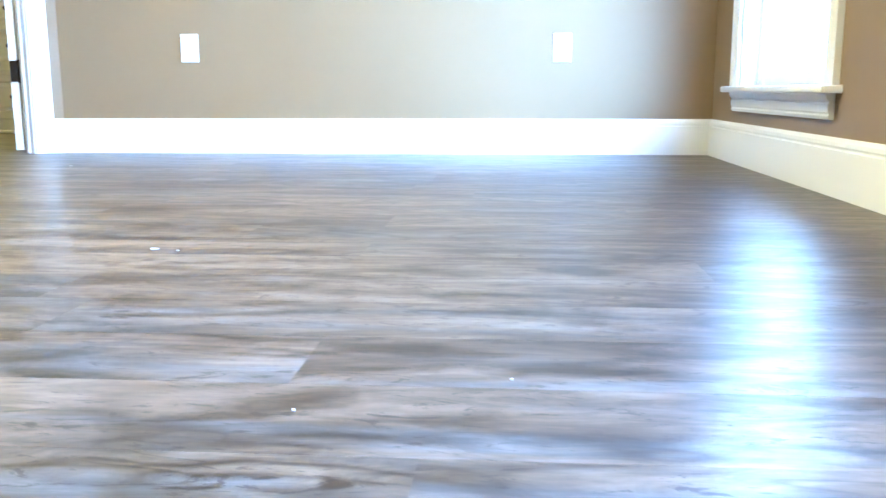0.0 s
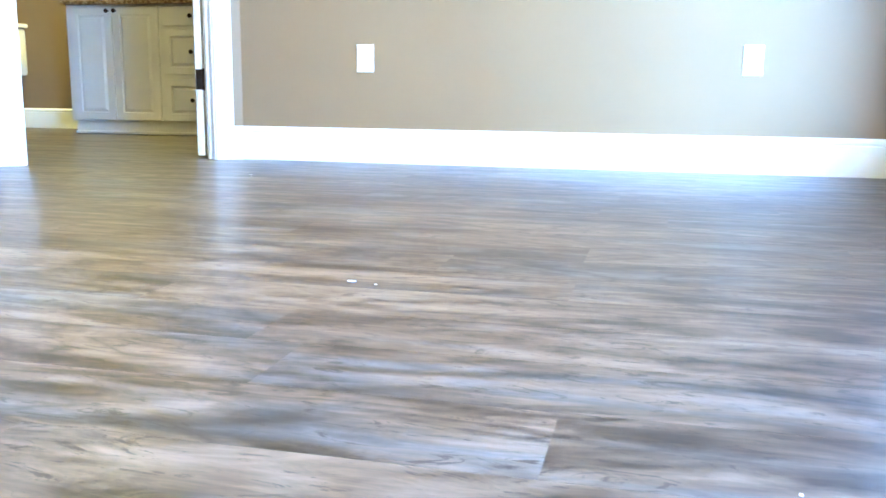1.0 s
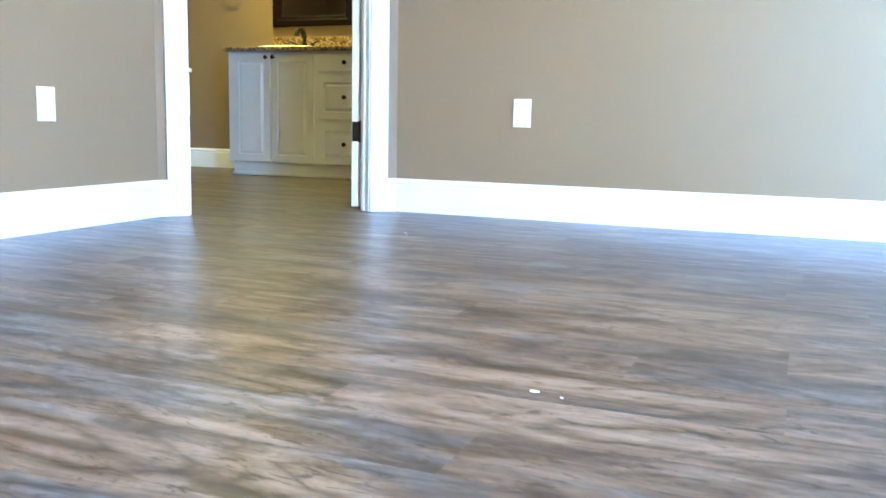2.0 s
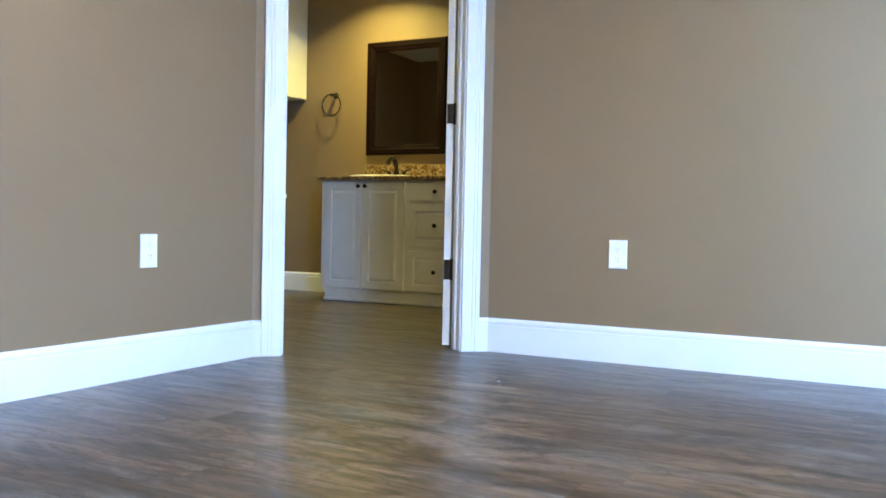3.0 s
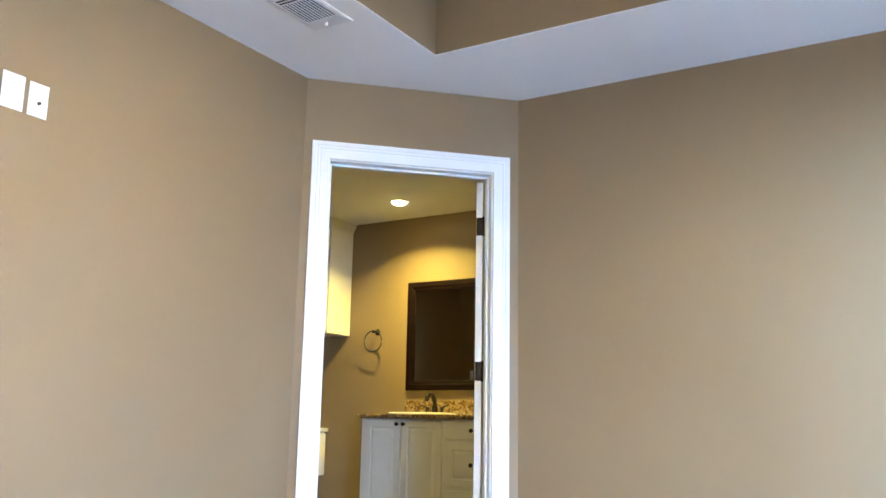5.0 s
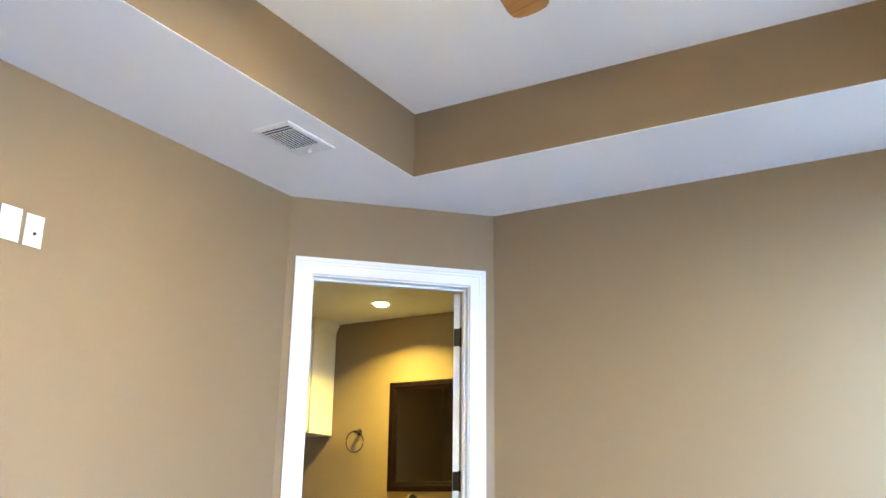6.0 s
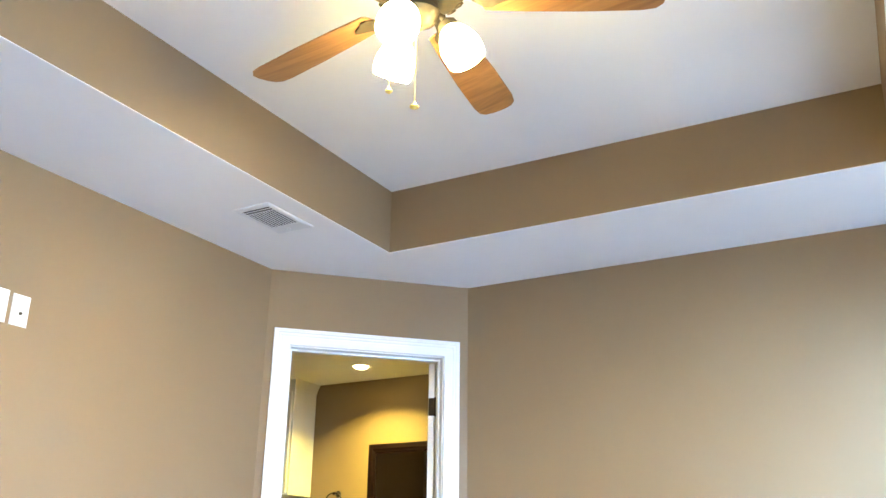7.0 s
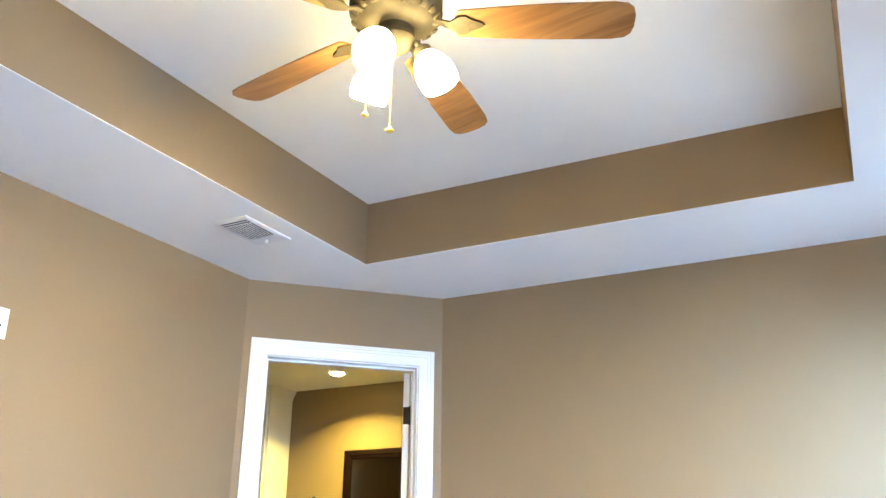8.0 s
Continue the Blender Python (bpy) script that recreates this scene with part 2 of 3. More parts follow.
def tube(points, radius, steps=10, bm=None, closed=False):
    bm = bm or bmesh.new()
    pts = [Vector(p) for p in points]
    rings, n = [], len(pts)
    ref = Vector((0, 0, 1))
    for i, p in enumerate(pts):
        a, c = pts[(i - 1) % n if closed else max(i - 1, 0)], pts[(i + 1) % n if closed else min(i + 1, n - 1)]
        d = (c - a).normalized()
        u = d.cross(ref)
        if u.length < 0.1:
            u = d.cross(Vector((1, 0, 0)))
        u.normalize()
        w = u.cross(d)
        rad = radius[i] if isinstance(radius, (list, tuple)) else radius
        rings.append([bm.verts.new(p + (u * math.cos(2 * math.pi * k / steps) + w * math.sin(2 * math.pi * k / steps)) * rad) for k in range(steps)])
    pairs = list(zip(rings, rings[1:])) + ([(rings[-1], rings[0])] if closed else [])
    for a, b in pairs:
        for k in range(steps):
            j = (k + 1) % steps
            bm.faces.new((a[k], a[j], b[j], b[k]))
    if not closed:
        bm.faces.new(rings[0][::-1]); bm.faces.new(rings[-1])
    return bm


def moved(bm, m):
    bmesh.ops.transform(bm, matrix=m, verts=bm.verts)
    return bm


def structure(name, bm, material, label, category):
    return tagged(mesh_ob(name, bm, material), label, category, kind="structure")


def at_door(s, d, z=0.0):
    """A point at s along the slanted wall from the north corner, d in front of its bedroom face."""
    p = CORNER + ALONG * s + INTO * d
    return Vector((p.x, p.y, z))


# ---- walls, ceilings ----
back_w, back_n = at_door(SPAN, -THICK), at_door(0, -THICK)
structure("wall_north", prism([(CORNER.x, NORTH), (EAST, NORTH), (EAST, NORTH + THICK), (back_n.x, NORTH + THICK)], 0, TRAY), TAUPE, "taupe painted plaster wall with two white outlets", "wall")
structure("wall_west", prism([(WEST, SOUTH), CORNER_W, (back_w.x, back_w.y), (back_w.x, SOUTH)], 0, TRAY), TAUPE, "taupe painted plaster wall with outlets low and high", "wall")
structure("wall_south", prism([(WEST - 0.3, SOUTH), (EAST + 0.3, SOUTH), (EAST + 0.3, SOUTH - THICK), (WEST - 0.3, SOUTH - THICK)], 0, TRAY), TAUPE, "plain taupe painted plaster wall", "wall")
bm = prism([at_door(0, 0)[:2], at_door(OPEN_R - 0.02, 0)[:2], at_door(OPEN_R - 0.02, -THICK)[:2], back_n[:2]], 0, TRAY)
prism([at_door(OPEN_L + 0.02, 0)[:2], at_door(SPAN, 0)[:2], back_w[:2], at_door(OPEN_L + 0.02, -THICK)[:2]], 0, TRAY, bm)
prism([at_door(OPEN_R - 0.02, 0)[:2], at_door(OPEN_L + 0.02, 0)[:2], at_door(OPEN_L + 0.02, -THICK)[:2], at_door(OPEN_R - 0.02, -THICK)[:2]], OPEN_TOP + 0.02, TRAY, bm)
structure("wall_door", bm, TAUPE, "slanted taupe wall cutting the corner, with a doorway", "wall")
DEEP = 0.15
bm = bmesh.new()
for y0, y1, z0, z1 in ((SOUTH, WIN_S + WIN_STEP, 0, TRAY), (WIN_N + WIN_STEP, WIN_S, 0, TRAY), (WIN_N, NORTH + THICK, 0, TRAY),
                       (WIN_S, WIN_N, 0, WIN_LOW), (WIN_S, WIN_N, WIN_TOP, TRAY), (WIN_S + WIN_STEP, WIN_N + WIN_STEP, 0, WIN_LOW), (WIN_S + WIN_STEP, WIN_N + WIN_STEP, WIN_TOP, TRAY)):
    box(EAST, EAST + DEEP, y0, y1, z0, z1, 0, bm)
structure("wall_east", bm, TAUPE, "taupe painted wall with bright windows", "wall")

bm = bmesh.new()
FAR_W, FAR_E, FAR_S, FAR_N = WEST - 0.05, EAST + 0.05, SOUTH - 0.05, NORTH + 0.05
for plan in (((FAR_W, FAR_S), (TRAY_W, FAR_S), (TRAY_W, FAR_N), (FAR_W, FAR_N)), ((TRAY_E, TRAY_N), (TRAY_SE, TRAY_S), (TRAY_SE, FAR_S), (FAR_E, FAR_S), (FAR_E, FAR_N), (TRAY_E, FAR_N)),
             ((TRAY_W, TRAY_N), (TRAY_E, TRAY_N), (TRAY_E, FAR_N), (TRAY_W, FAR_N)), ((TRAY_W, FAR_S), (TRAY_SE, FAR_S), (TRAY_SE, TRAY_S), (TRAY_W, TRAY_S))):
    prism(plan, HIGH, HIGH + 0.003, bm)
structure("ceiling_soffit", bm, CEIL, "flat white dropped ceiling border round a tray", "ceiling")
structure("ceiling_tray", box(TRAY_W - 0.1, TRAY_SE + 0.1, TRAY_S - 0.1, TRAY_N + 0.1, TRAY, TRAY + 0.02), CEIL, "flat white recessed tray ceiling", "ceiling")
for nm, (x0, y0), (x1, y1), dx, dy in (("north", (TRAY_W - 0.02, TRAY_N), (TRAY_E + 0.02, TRAY_N), 0, 0.02), ("south", (TRAY_W - 0.02, TRAY_S), (TRAY_SE + 0.02, TRAY_S), 0, -0.02),
                                       ("west", (TRAY_W, TRAY_S), (TRAY_W, TRAY_N), -0.02, 0), ("east", (TRAY_SE, TRAY_S), (TRAY_E, TRAY_N), 0.02, 0)):
    structure("tray_wall_" + nm, prism([(x0, y0), (x1, y1), (x1 + dx, y1 + dy), (x0 + dx, y0 + dy)], HIGH + 0.003, TRAY), TAUPE, "taupe painted upright side of the ceiling tray", "wall")

# bathroom shell
structure("bath_wall_north", box(BATH_W - THICK, BATH_E + THICK, BATH_N, BATH_N + THICK, 0, BATH_HIGH), BATH_TAUPE, "taupe bathroom wall with mirror, towel ring and cabinet", "wall")
structure("bath_wall_west", box(BATH_W - THICK, BATH_W, BATH_S, BATH_N, 0, BATH_HIGH), BATH_TAUPE, "plain taupe bathroom wall", "wall")
structure("bath_wall_south", box(BATH_W - THICK, back_w.x - 0.002, BATH_S - THICK, BATH_S, 0, BATH_HIGH), BATH_TAUPE, "plain taupe bathroom wall", "wall")
structure("bath_wall_east", box(BATH_E, BATH_E + THICK, NORTH + THICK, BATH_N, 0, BATH_HIGH), BATH_TAUPE, "plain taupe bathroom wall", "wall")
structure("bath_wall_bedside", prism([(back_n.x, NORTH + THICK + 0.003), (BATH_E, NORTH + THICK + 0.003), (BATH_E, NORTH + THICK + 0.02), (back_n.x, NORTH + THICK + 0.02)], 0, BATH_HIGH), BATH_TAUPE, "plain taupe bathroom wall", "wall")
structure("bath_ceiling", prism([(BATH_W - 0.05, BATH_S - 0.05), (back_w.x - 0.02, BATH_S - 0.05), (back_w.x - 0.01, back_w.y), (back_n.x, back_n.y + 0.01), (BATH_E + 0.05, NORTH + THICK), (BATH_E + 0.05, BATH_N + 0.05), (BATH_W - 0.05, BATH_N + 0.05)], BATH_HIGH, BATH_HIGH + 0.02), CEIL, "flat white bathroom ceiling with a downlight", "ceiling")

# ---- baseboards: plain board with a stepped cap ----
BASE = [(0, 0), (0.016, 0), (0.016, 0.121), (0.0110, 0.1245), (0.0110, 0.1285), (0.0140, 0.132), (0.0125, 0.142), (0.0070, 0.149), (0.004, 0.153), (0, 0.153)]


def baseboard(name, a, b, normal, cut_a=0.0, cut_b=0.0):
    """From plan point a to b on the wall face; cut: the mitre, as run per metre of thickness."""
    d = (Vector(b) - Vector(a)).normalized()
    n = Vector((normal[0], normal[1], 0))
    bm = bmesh.new()
    rings = []
    for p, c in ((a, cut_a), (b, -cut_b)):
        rings.append([bm.verts.new(Vector((p[0], p[1], 0)) + (n + Vector((d.x, d.y, 0)) * c) * u + Vector((0, 0, v + 0.0005))) for u, v in BASE])
    for k in range(len(BASE)):
        j = (k + 1) % len(BASE)
        bm.faces.new((rings[0][k], rings[0][j], rings[1][j], rings[1][k]))
    bm.faces.new(rings[0][::-1]); bm.faces.new(rings[1])
    return structure(name, bm, TRIM, "tall white painted baseboard with a stepped cap", "baseboard")


T = math.tan(radians(22.5))
baseboard("baseboard_north", CORNER, (EAST, NORTH), (0, -1), T, 1)
baseboard("baseboard_east", (EAST, NORTH), (EAST, SOUTH), (-1, 0), 1, 1)
baseboard("baseboard_south", (EAST, SOUTH), (WEST, SOUTH), (0, 1), 1, 1)
baseboard("baseboard_west", (WEST, SOUTH), CORNER_W, (1, 0), 1, T)
baseboard("baseboard_door_side", at_door(0.0485, 0)[:2], CORNER, INTO, 0, T)
baseboard("baseboard_door_far_side", CORNER_W, at_door(1.0205, 0)[:2], INTO, T, 0)
baseboard("baseboard_bath", (-4.215, BATH_N), (BATH_W, BATH_N), (0, -1), 0, 1)
baseboard("baseboard_bath_west", (BATH_W, BATH_N), (BATH_W, BATH_S), (1, 0), 1, 0)

# ---- doorway ----
door = thing("door_1", pose(0, 0, 0), "white painted doorway with moulded casing, door standing open inward", "door", kind="structure")
CAS = [(0.905 * u, v if v < 0.011 else 0.0155 + 0.6 * (v - 0.0155)) for u, v in [(0.0, 0.0), (0.0, 0.010), (0.003, 0.0125), (0.010, 0.0130), (0.044, 0.0150), (0.047, 0.0132), (0.051, 0.0132), (0.055, 0.0165), (0.062, 0.0170), (0.065, 0.0150), (0.068, 0.0150), (0.072, 0.0195), (0.078, 0.0200), (0.080, 0.0185), (0.082, 0.0215), (0.091, 0.0215), (0.092, 0.019), (0.092, 0.0)]]
A3, I3, Z3 = Vector((ALONG.x, ALONG.y, 0)), Vector((INTO.x, INTO.y, 0)), Vector((0, 0, 1))
S0, S1, TOP = OPEN_R - 0.006, OPEN_L + 0.006, OPEN_TOP + 0.006
part("casing", sweep([at_door(S0, 0, 0.001), at_door(S0, 0, TOP)], CAS, lambda i: ((-A3, -A3 + Z3)[i], I3)), TRIM, door)
part("casing", sweep([at_door(S1, 0, 0.001), at_door(S1, 0, TOP)], CAS, lambda i: ((A3, A3 + Z3)[i], I3)), TRIM, door)
part("head_casing", sweep([at_door(S0, 0, TOP), at_door(S1, 0, TOP)], CAS, lambda i: ((Z3 - A3, Z3 + A3)[i], I3)), TRIM, door)


def slab(s0, s1, d0, d1, z0, z1, bevel=0.001):
    """A box in the slanted wall's own directions."""
    m = Matrix(((ALONG.x, INTO.x, 0, CORNER.x), (ALONG.y, INTO.y, 0, CORNER.y), (0, 0, 1, 0), (0, 0, 0, 1)))
    return moved(box(s0, s1, d0, d1, z0, z1, bevel), m)


part("jamb", slab(OPEN_R - 0.019, OPEN_R, -THICK - 0.002, 0.001, 0, OPEN_TOP + 0.019), TRIM, door)
part("jamb", slab(OPEN_L, OPEN_L + 0.019, -THICK - 0.002, 0.001, 0, OPEN_TOP + 0.019), TRIM, door)
part("head_jamb", slab(OPEN_R, OPEN_L, -THICK - 0.002, 0.001, OPEN_TOP, OPEN_TOP + 0.019), TRIM, door)
part("stop", slab(OPEN_R, OPEN_R + 0.011, -0.080, -0.045, 0, OPEN_TOP, 0.002), TRIM, door)
part("stop", slab(OPEN_L - 0.011, OPEN_L, -0.080, -0.045, 0, OPEN_TOP, 0.002), TRIM, door)
part("head_stop", slab(OPEN_R + 0.011, OPEN_L - 0.011, -0.080, -0.045, OPEN_TOP - 0.011, OPEN_TOP, 0.002), TRIM, door)
# the leaf, swung inward about its hinge pins on the bathroom side
PIN = at_door(OPEN_R + 0.004, -THICK - 0.006)
leaf_m = Matrix.Translation(PIN) @ Matrix.Rotation(math.atan2(ALONG.y, ALONG.x) - radians(119), 4, "Z")
LEAF_W = OPEN_L - OPEN_R - 0.006
bm = box(0.004, LEAF_W, 0.004, 0.039, 0.012, OPEN_TOP - 0.004, 0.0015)
leaf = part("leaf", moved(bm, leaf_m), TRIM, door, "white panelled door leaf standing open")
for z0, z1 in ((0.20, 0.82), (0.98, 1.88)):
    for x0, x1 in ((0.11, 0.34), (0.43, 0.66)):
        for y0, y1 in ((0.0385, 0.0425), (0.0005, 0.0045)):
            part("panel", moved(box(x0, x1, y0, y1, z0, z1, 0.0018), leaf_m), TRIM, leaf)
for z in (0.364, 1.086, 1.806):
    bm = lathe([(0.0, -0.052), (0.004, -0.051), (0.0065, -0.046), (0.0065, 0.046), (0.004, 0.051), (0, 0.052)], 12)
    box(0.0, 0.002, 0.002, 0.036, -0.046, 0.046, 0.0005, bm)
    moved(bm, leaf_m @ Matrix.Translation((0, 0, z)))
    own = slab(OPEN_R, OPEN_R + 0.0025, -THICK + 0.0, -THICK + 0.038, z - 0.046, z + 0.046, 0.0005)
    part("hinge", merge(bm, own), BRONZE, leaf, "dark bronze butt hinge", True)

# ---- window ----
win = thing("window_1", pose(0, 0, 0), "white window with moulded casing, stool and apron, blown bright", "window", kind="structure")
X3, Y3 = Vector((1, 0, 0)), Vector((0, 1, 0))
part("casing", sweep([(EAST, WIN_S - 0.005, WIN_LOW + 0.001), (EAST, WIN_S - 0.005, WIN_TOP + 0.005)], CAS, lambda i: ((-Y3, -Y3 + Z3)[i], -X3)), TRIM, win)
part("casing", sweep([(EAST, WIN_N + 0.005, WIN_LOW + 0.001), (EAST, WIN_N + 0.005, WIN_TOP + 0.005)], CAS, lambda i: ((Y3, Y3 + Z3)[i], -X3)), TRIM, win)
part("head_casing", sweep([(EAST, WIN_S - 0.005, WIN_TOP + 0.005), (EAST, WIN_N + 0.005, WIN_TOP + 0.005)], CAS, lambda i: ((-Y3 + Z3, Y3 + Z3)[i], -X3)), TRIM, win)
part("sill", box(EAST - 0.055, EAST + 0.10, WIN_S - 0.115, WIN_N + 0.085, WIN_LOW - 0.022, WIN_LOW, 0.006), TRIM, win, smooth=True)
APRON = [(u, 0.92 * v) for u, v in [(0, 0), (0.012, 0.0), (0.016, 0.010), (0.013, 0.016), (0.017, 0.022), (0.018, 0.045), (0.014, 0.050), (0.020, 0.056), (0.026, 0.070), (0.026, 0.0755), (0, 0.0755)]]
part("apron", sweep([(EAST, WIN_S - 0.065, WIN_LOW - 0.092), (EAST, WIN_N + 0.055, WIN_LOW - 0.092)], APRON, lambda i: (-X3, Z3)), TRIM, win)
for y0, y1 in ((WIN_S, WIN_S + 0.015), (WIN_N - 0.015, WIN_N)):
    part("jamb", box(EAST - 0.001, EAST + 0.10, y0, y1, WIN_LOW + 0.001, WIN_TOP, 0.001), TRIM, win)
part("head_jamb", box(EAST - 0.001, EAST + 0.10, WIN_S + 0.015, WIN_N - 0.015, WIN_TOP - 0.015, WIN_TOP, 0.001), TRIM, win)
MID = 1.16
for z0, z1, x in ((WIN_LOW + 0.002, MID + 0.02, EAST + 0.060), (MID - 0.02, WIN_TOP - 0.015, EAST + 0.085)):
    y0, y1, w = WIN_S + 0.016, WIN_N - 0.016, 0.045
    bm = box(x, x + 0.024, y0, y0 + w, z0, z1, 0.003)
    box(x, x + 0.024, y1 - w, y1, z0, z1, 0.003, bm)
    box(x + 0.001, x + 0.023, y0 + w, y1 - w, z0, z0 + w, 0.003, bm)
    box(x + 0.001, x + 0.023, y0 + w, y1 - w, z1 - w * 0.8, z1, 0.003, bm)
    sash = part("sash", bm, VINYL, win)
    pane = part("pane", box(x + 0.010, x + 0.014, y0 + w - 0.005, y1 - w + 0.005, z0 + w - 0.005, z1 - w * 0.8 + 0.005), GLASS, sash)
    pane.visible_shadow = False
win_2 = copy_thing(win, pose(0, WIN_STEP, 0))
win_2.name = "window_2"

# ---- outside ----
# unseen ground, made pale so that daylight bounces up to the ceilings
structure("ground", box(-400, 400, -400, 400, -0.9, -0.16), surface("pale_bounce_ground", (0.46, 0.43, 0.38), 0.9, 0.2, 3.0), "unseen ground outside and under the house, pale to bounce daylight", "ground")
arc = [(EAST + 12 * math.cos(radians(a)), 2 + 12 * math.sin(radians(a))) for a in range(-54, 91, 9)]
structure("backdrop", prism(arc + [(x + (x - EAST) * 0.01, y + (y - 2) * 0.01) for x, y in arc[::-1]], -0.16, 11.0), glow_material("bright_overcast_sky", (0.46, 0.69, 1.0), 18.5), "plain bright overcast sky outside the windows", "backdrop")


# ---- wall plates ----
def plate_bm():
    bm = bmesh.new()
    w, h = 0.0395, 0.0605
    rings = [[bm.verts.new((sx * a, y, sz * b)) for sx, sz in ((-1, -1), (1, -1), (1, 1), (-1, 1))] for a, b, y in ((w, h, 0), (w, h, -0.003), (w - 0.003, h - 0.003, -0.006), (w - 0.0085, h - 0.0085, -0.0068))]
    for r, s in zip(rings, rings[1:]):
        for k in range(4):
            bm.faces.new((r[k], r[(k + 1) % 4], s[(k + 1) % 4], s[k]))
    bm.faces.new(rings[-1]); bm.faces.new(rings[0][::-1])
    return bm


def outlet(m, label, group="duplex outlets"):
    """Front towards -y of its own directions."""
    ob = thing("outlet", m, label, "outlet", group)
    part("plate", plate_bm(), PLASTIC, ob)
    for z in (-0.0195, 0.0195):
        bm = bmesh.new()
        bmesh.ops.create_cone(bm, cap_ends=True, segments=24, radius1=0.0172, radius2=0.0168, depth=0.005)
        for v in bm.verts:
            v.co = Vector((v.co.x, v.co.z * -1, max(-0.0138, min(0.0138, v.co.y))))
        face = part("receptacle", moved(bm, Matrix.Translation((0, -0.0072, z))), PLASTIC, ob)
        for x, h in ((-0.0065, 0.009), (0.0065, 0.007)):
            part("slot", box(x - 0.0011, x + 0.0011, -0.0101, -0.0090, z - h / 2 + 0.003, z + h / 2 + 0.003), SLOT, face)
        part("slot", moved(lathe([(0, -0.0006), (0.0024, -0.0006), (0.0024, 0.0006), (0, 0.0006)], 10), Matrix.Translation((0, -0.0096, z - 0.0085)) @ Matrix.Rotation(radians(90), 4, "X")), SLOT, face)
    part("screw", moved(lathe([(0, 0.0012), (0.0022, 0.0008), (0.0032, 0), (0, 0)], 12), Matrix.Translation((0, -0.0068, 0)) @ Matrix.Rotation(radians(90), 4, "X")), STEEL, ob)
    return ob


first = outlet(pose(-1.425, NORTH, 0.461), "white duplex outlet plate low on the taupe wall")
copy_thing(first, pose(0.208, NORTH, 0.455))
copy_thing(first, pose(WEST, 2.592, 0.455, 0, 0, 90))
high = copy_thing(first, pose(WEST, 1.712, 1.870, 0, 0, 90))
tagged(high, "white duplex outlet plate high on the taupe wall")
jack = thing("cable_jack", pose(WEST, 1.805, 1.867, 0, 0, 90), "white cable wall plate with one threaded connector", "wall plate")
part("plate", moved(plate_bm(), Matrix.Diagonal((0.9, 1, 0.96, 1))), PLASTIC, jack)
part("connector", moved(lathe([(0, 0.012), (0.003, 0.012), (0.003, 0.006), (0.0062, 0.006), (0.0066, 0.0), (0, 0)], 12), Matrix.Translation((0, -0.006, -0.012)) @ Matrix.Rotation(radians(90), 4, "X")), BRASS, jack, "small brass threaded connector")
for z in (-0.042, 0.042):
    part("screw", moved(lathe([(0, 0.0012), (0.0022, 0.0008), (0.0032, 0), (0, 0)], 12), Matrix.Translation((0, -0.0068, z)) @ Matrix.Rotation(radians(90), 4, "X")), STEEL, jack)

# ---- ceiling register ----
vent = thing("ceiling_register", pose(-2.307, 2.622, HIGH), "white stamped metal air register on the ceiling border", "vent")
RX, RY = 0.098, 0.155
GX, GY0, GY1 = 0.077, -0.134, 0.080                     # the louvred opening
bm = bmesh.new()
rings = [[bm.verts.new(p) for p in ((x0, y0, z), (x1, y0, z), (x1, y1, z), (x0, y1, z))] for x0, x1, y0, y1, z in
         ((-RX, RX, -RY, RY, 0.0), (-RX, RX, -RY, RY, -0.003), (-RX + 0.003, RX - 0.003, -RY + 0.003, RY - 0.003, -0.0045),
          (-GX - 0.008, GX + 0.008, GY0 - 0.008, GY1 + 0.008, -0.0075), (-GX, GX, GY0, GY1, -0.0075), (-GX, GX, GY0, GY1, 0.0))]
for r, s in zip(rings, rings[1:]):
    for k in range(4):
        bm.faces.new((r[k], r[(k + 1) % 4], s[(k + 1) % 4], s[k]))
part("frame", bm, STEEL, vent)
# near-black sheet whose colour stands in for the shade between the slats
part("duct_shade", box(-GX, GX, GY0, GY1, -0.0015, -0.0005), DARK, vent)
for y in (-0.132, -0.1125, -0.093):
    part("slat", box(-GX, GX, y - 0.0034, y + 0.0034, -0.0075, -0.0061, 0.0004), STEEL, vent)
for k in range(11):
    x = -0.0755 + 0.151 * k / 10
    part("slat", box(x - 0.0032, x + 0.0032, -0.089, GY1 - 0.001, -0.0075, -0.0061, 0.0004), STEEL, vent)
part("lever", box(-0.010, 0.004, 0.108, 0.112, -0.022, -0.004, 0.001), STEEL, vent)

# ---- ceiling fan ----
FAN = Vector((-0.975, 1.64))
LIFT = 0.035                                # the motor hangs close under its canopy
fan = thing("ceiling_fan", pose(FAN.x, FAN.y, TRAY + LIFT), "antique brass ceiling fan with five oak blades and three lit shades", "ceiling fan")
part("canopy", lathe([(r, h - LIFT) for r, h in [(0.0, 0.0), (0.075, 0.0), (0.078, -0.008), (0.074, -0.022), (0.058, -0.045), (0.030, -0.058), (0.018, -0.062), (0, -0.062)]]), BRASS, fan, smooth=True)
part("downrod", lathe([(0, -0.095), (0.013, -0.095), (0.013, -0.112), (0, -0.112)], 16), BRASS, fan, smooth=True)
part("motor_housing", lathe([(0, -0.108), (0.030, -0.108), (0.040, -0.116), (0.052, -0.120), (0.066, -0.130), (0.100, -0.142), (0.126, -0.156), (0.136, -0.168), (0.138, -0.182), (0.133, -0.190), (0.138, -0.197),
     (0.138, -0.232), (0.133, -0.239), (0.139, -0.247), (0.132, -0.262), (0.108, -0.284), (0.082, -0.297), (0.060, -0.302), (0, -0.302)], 40), BRASS, fan, smooth=True)
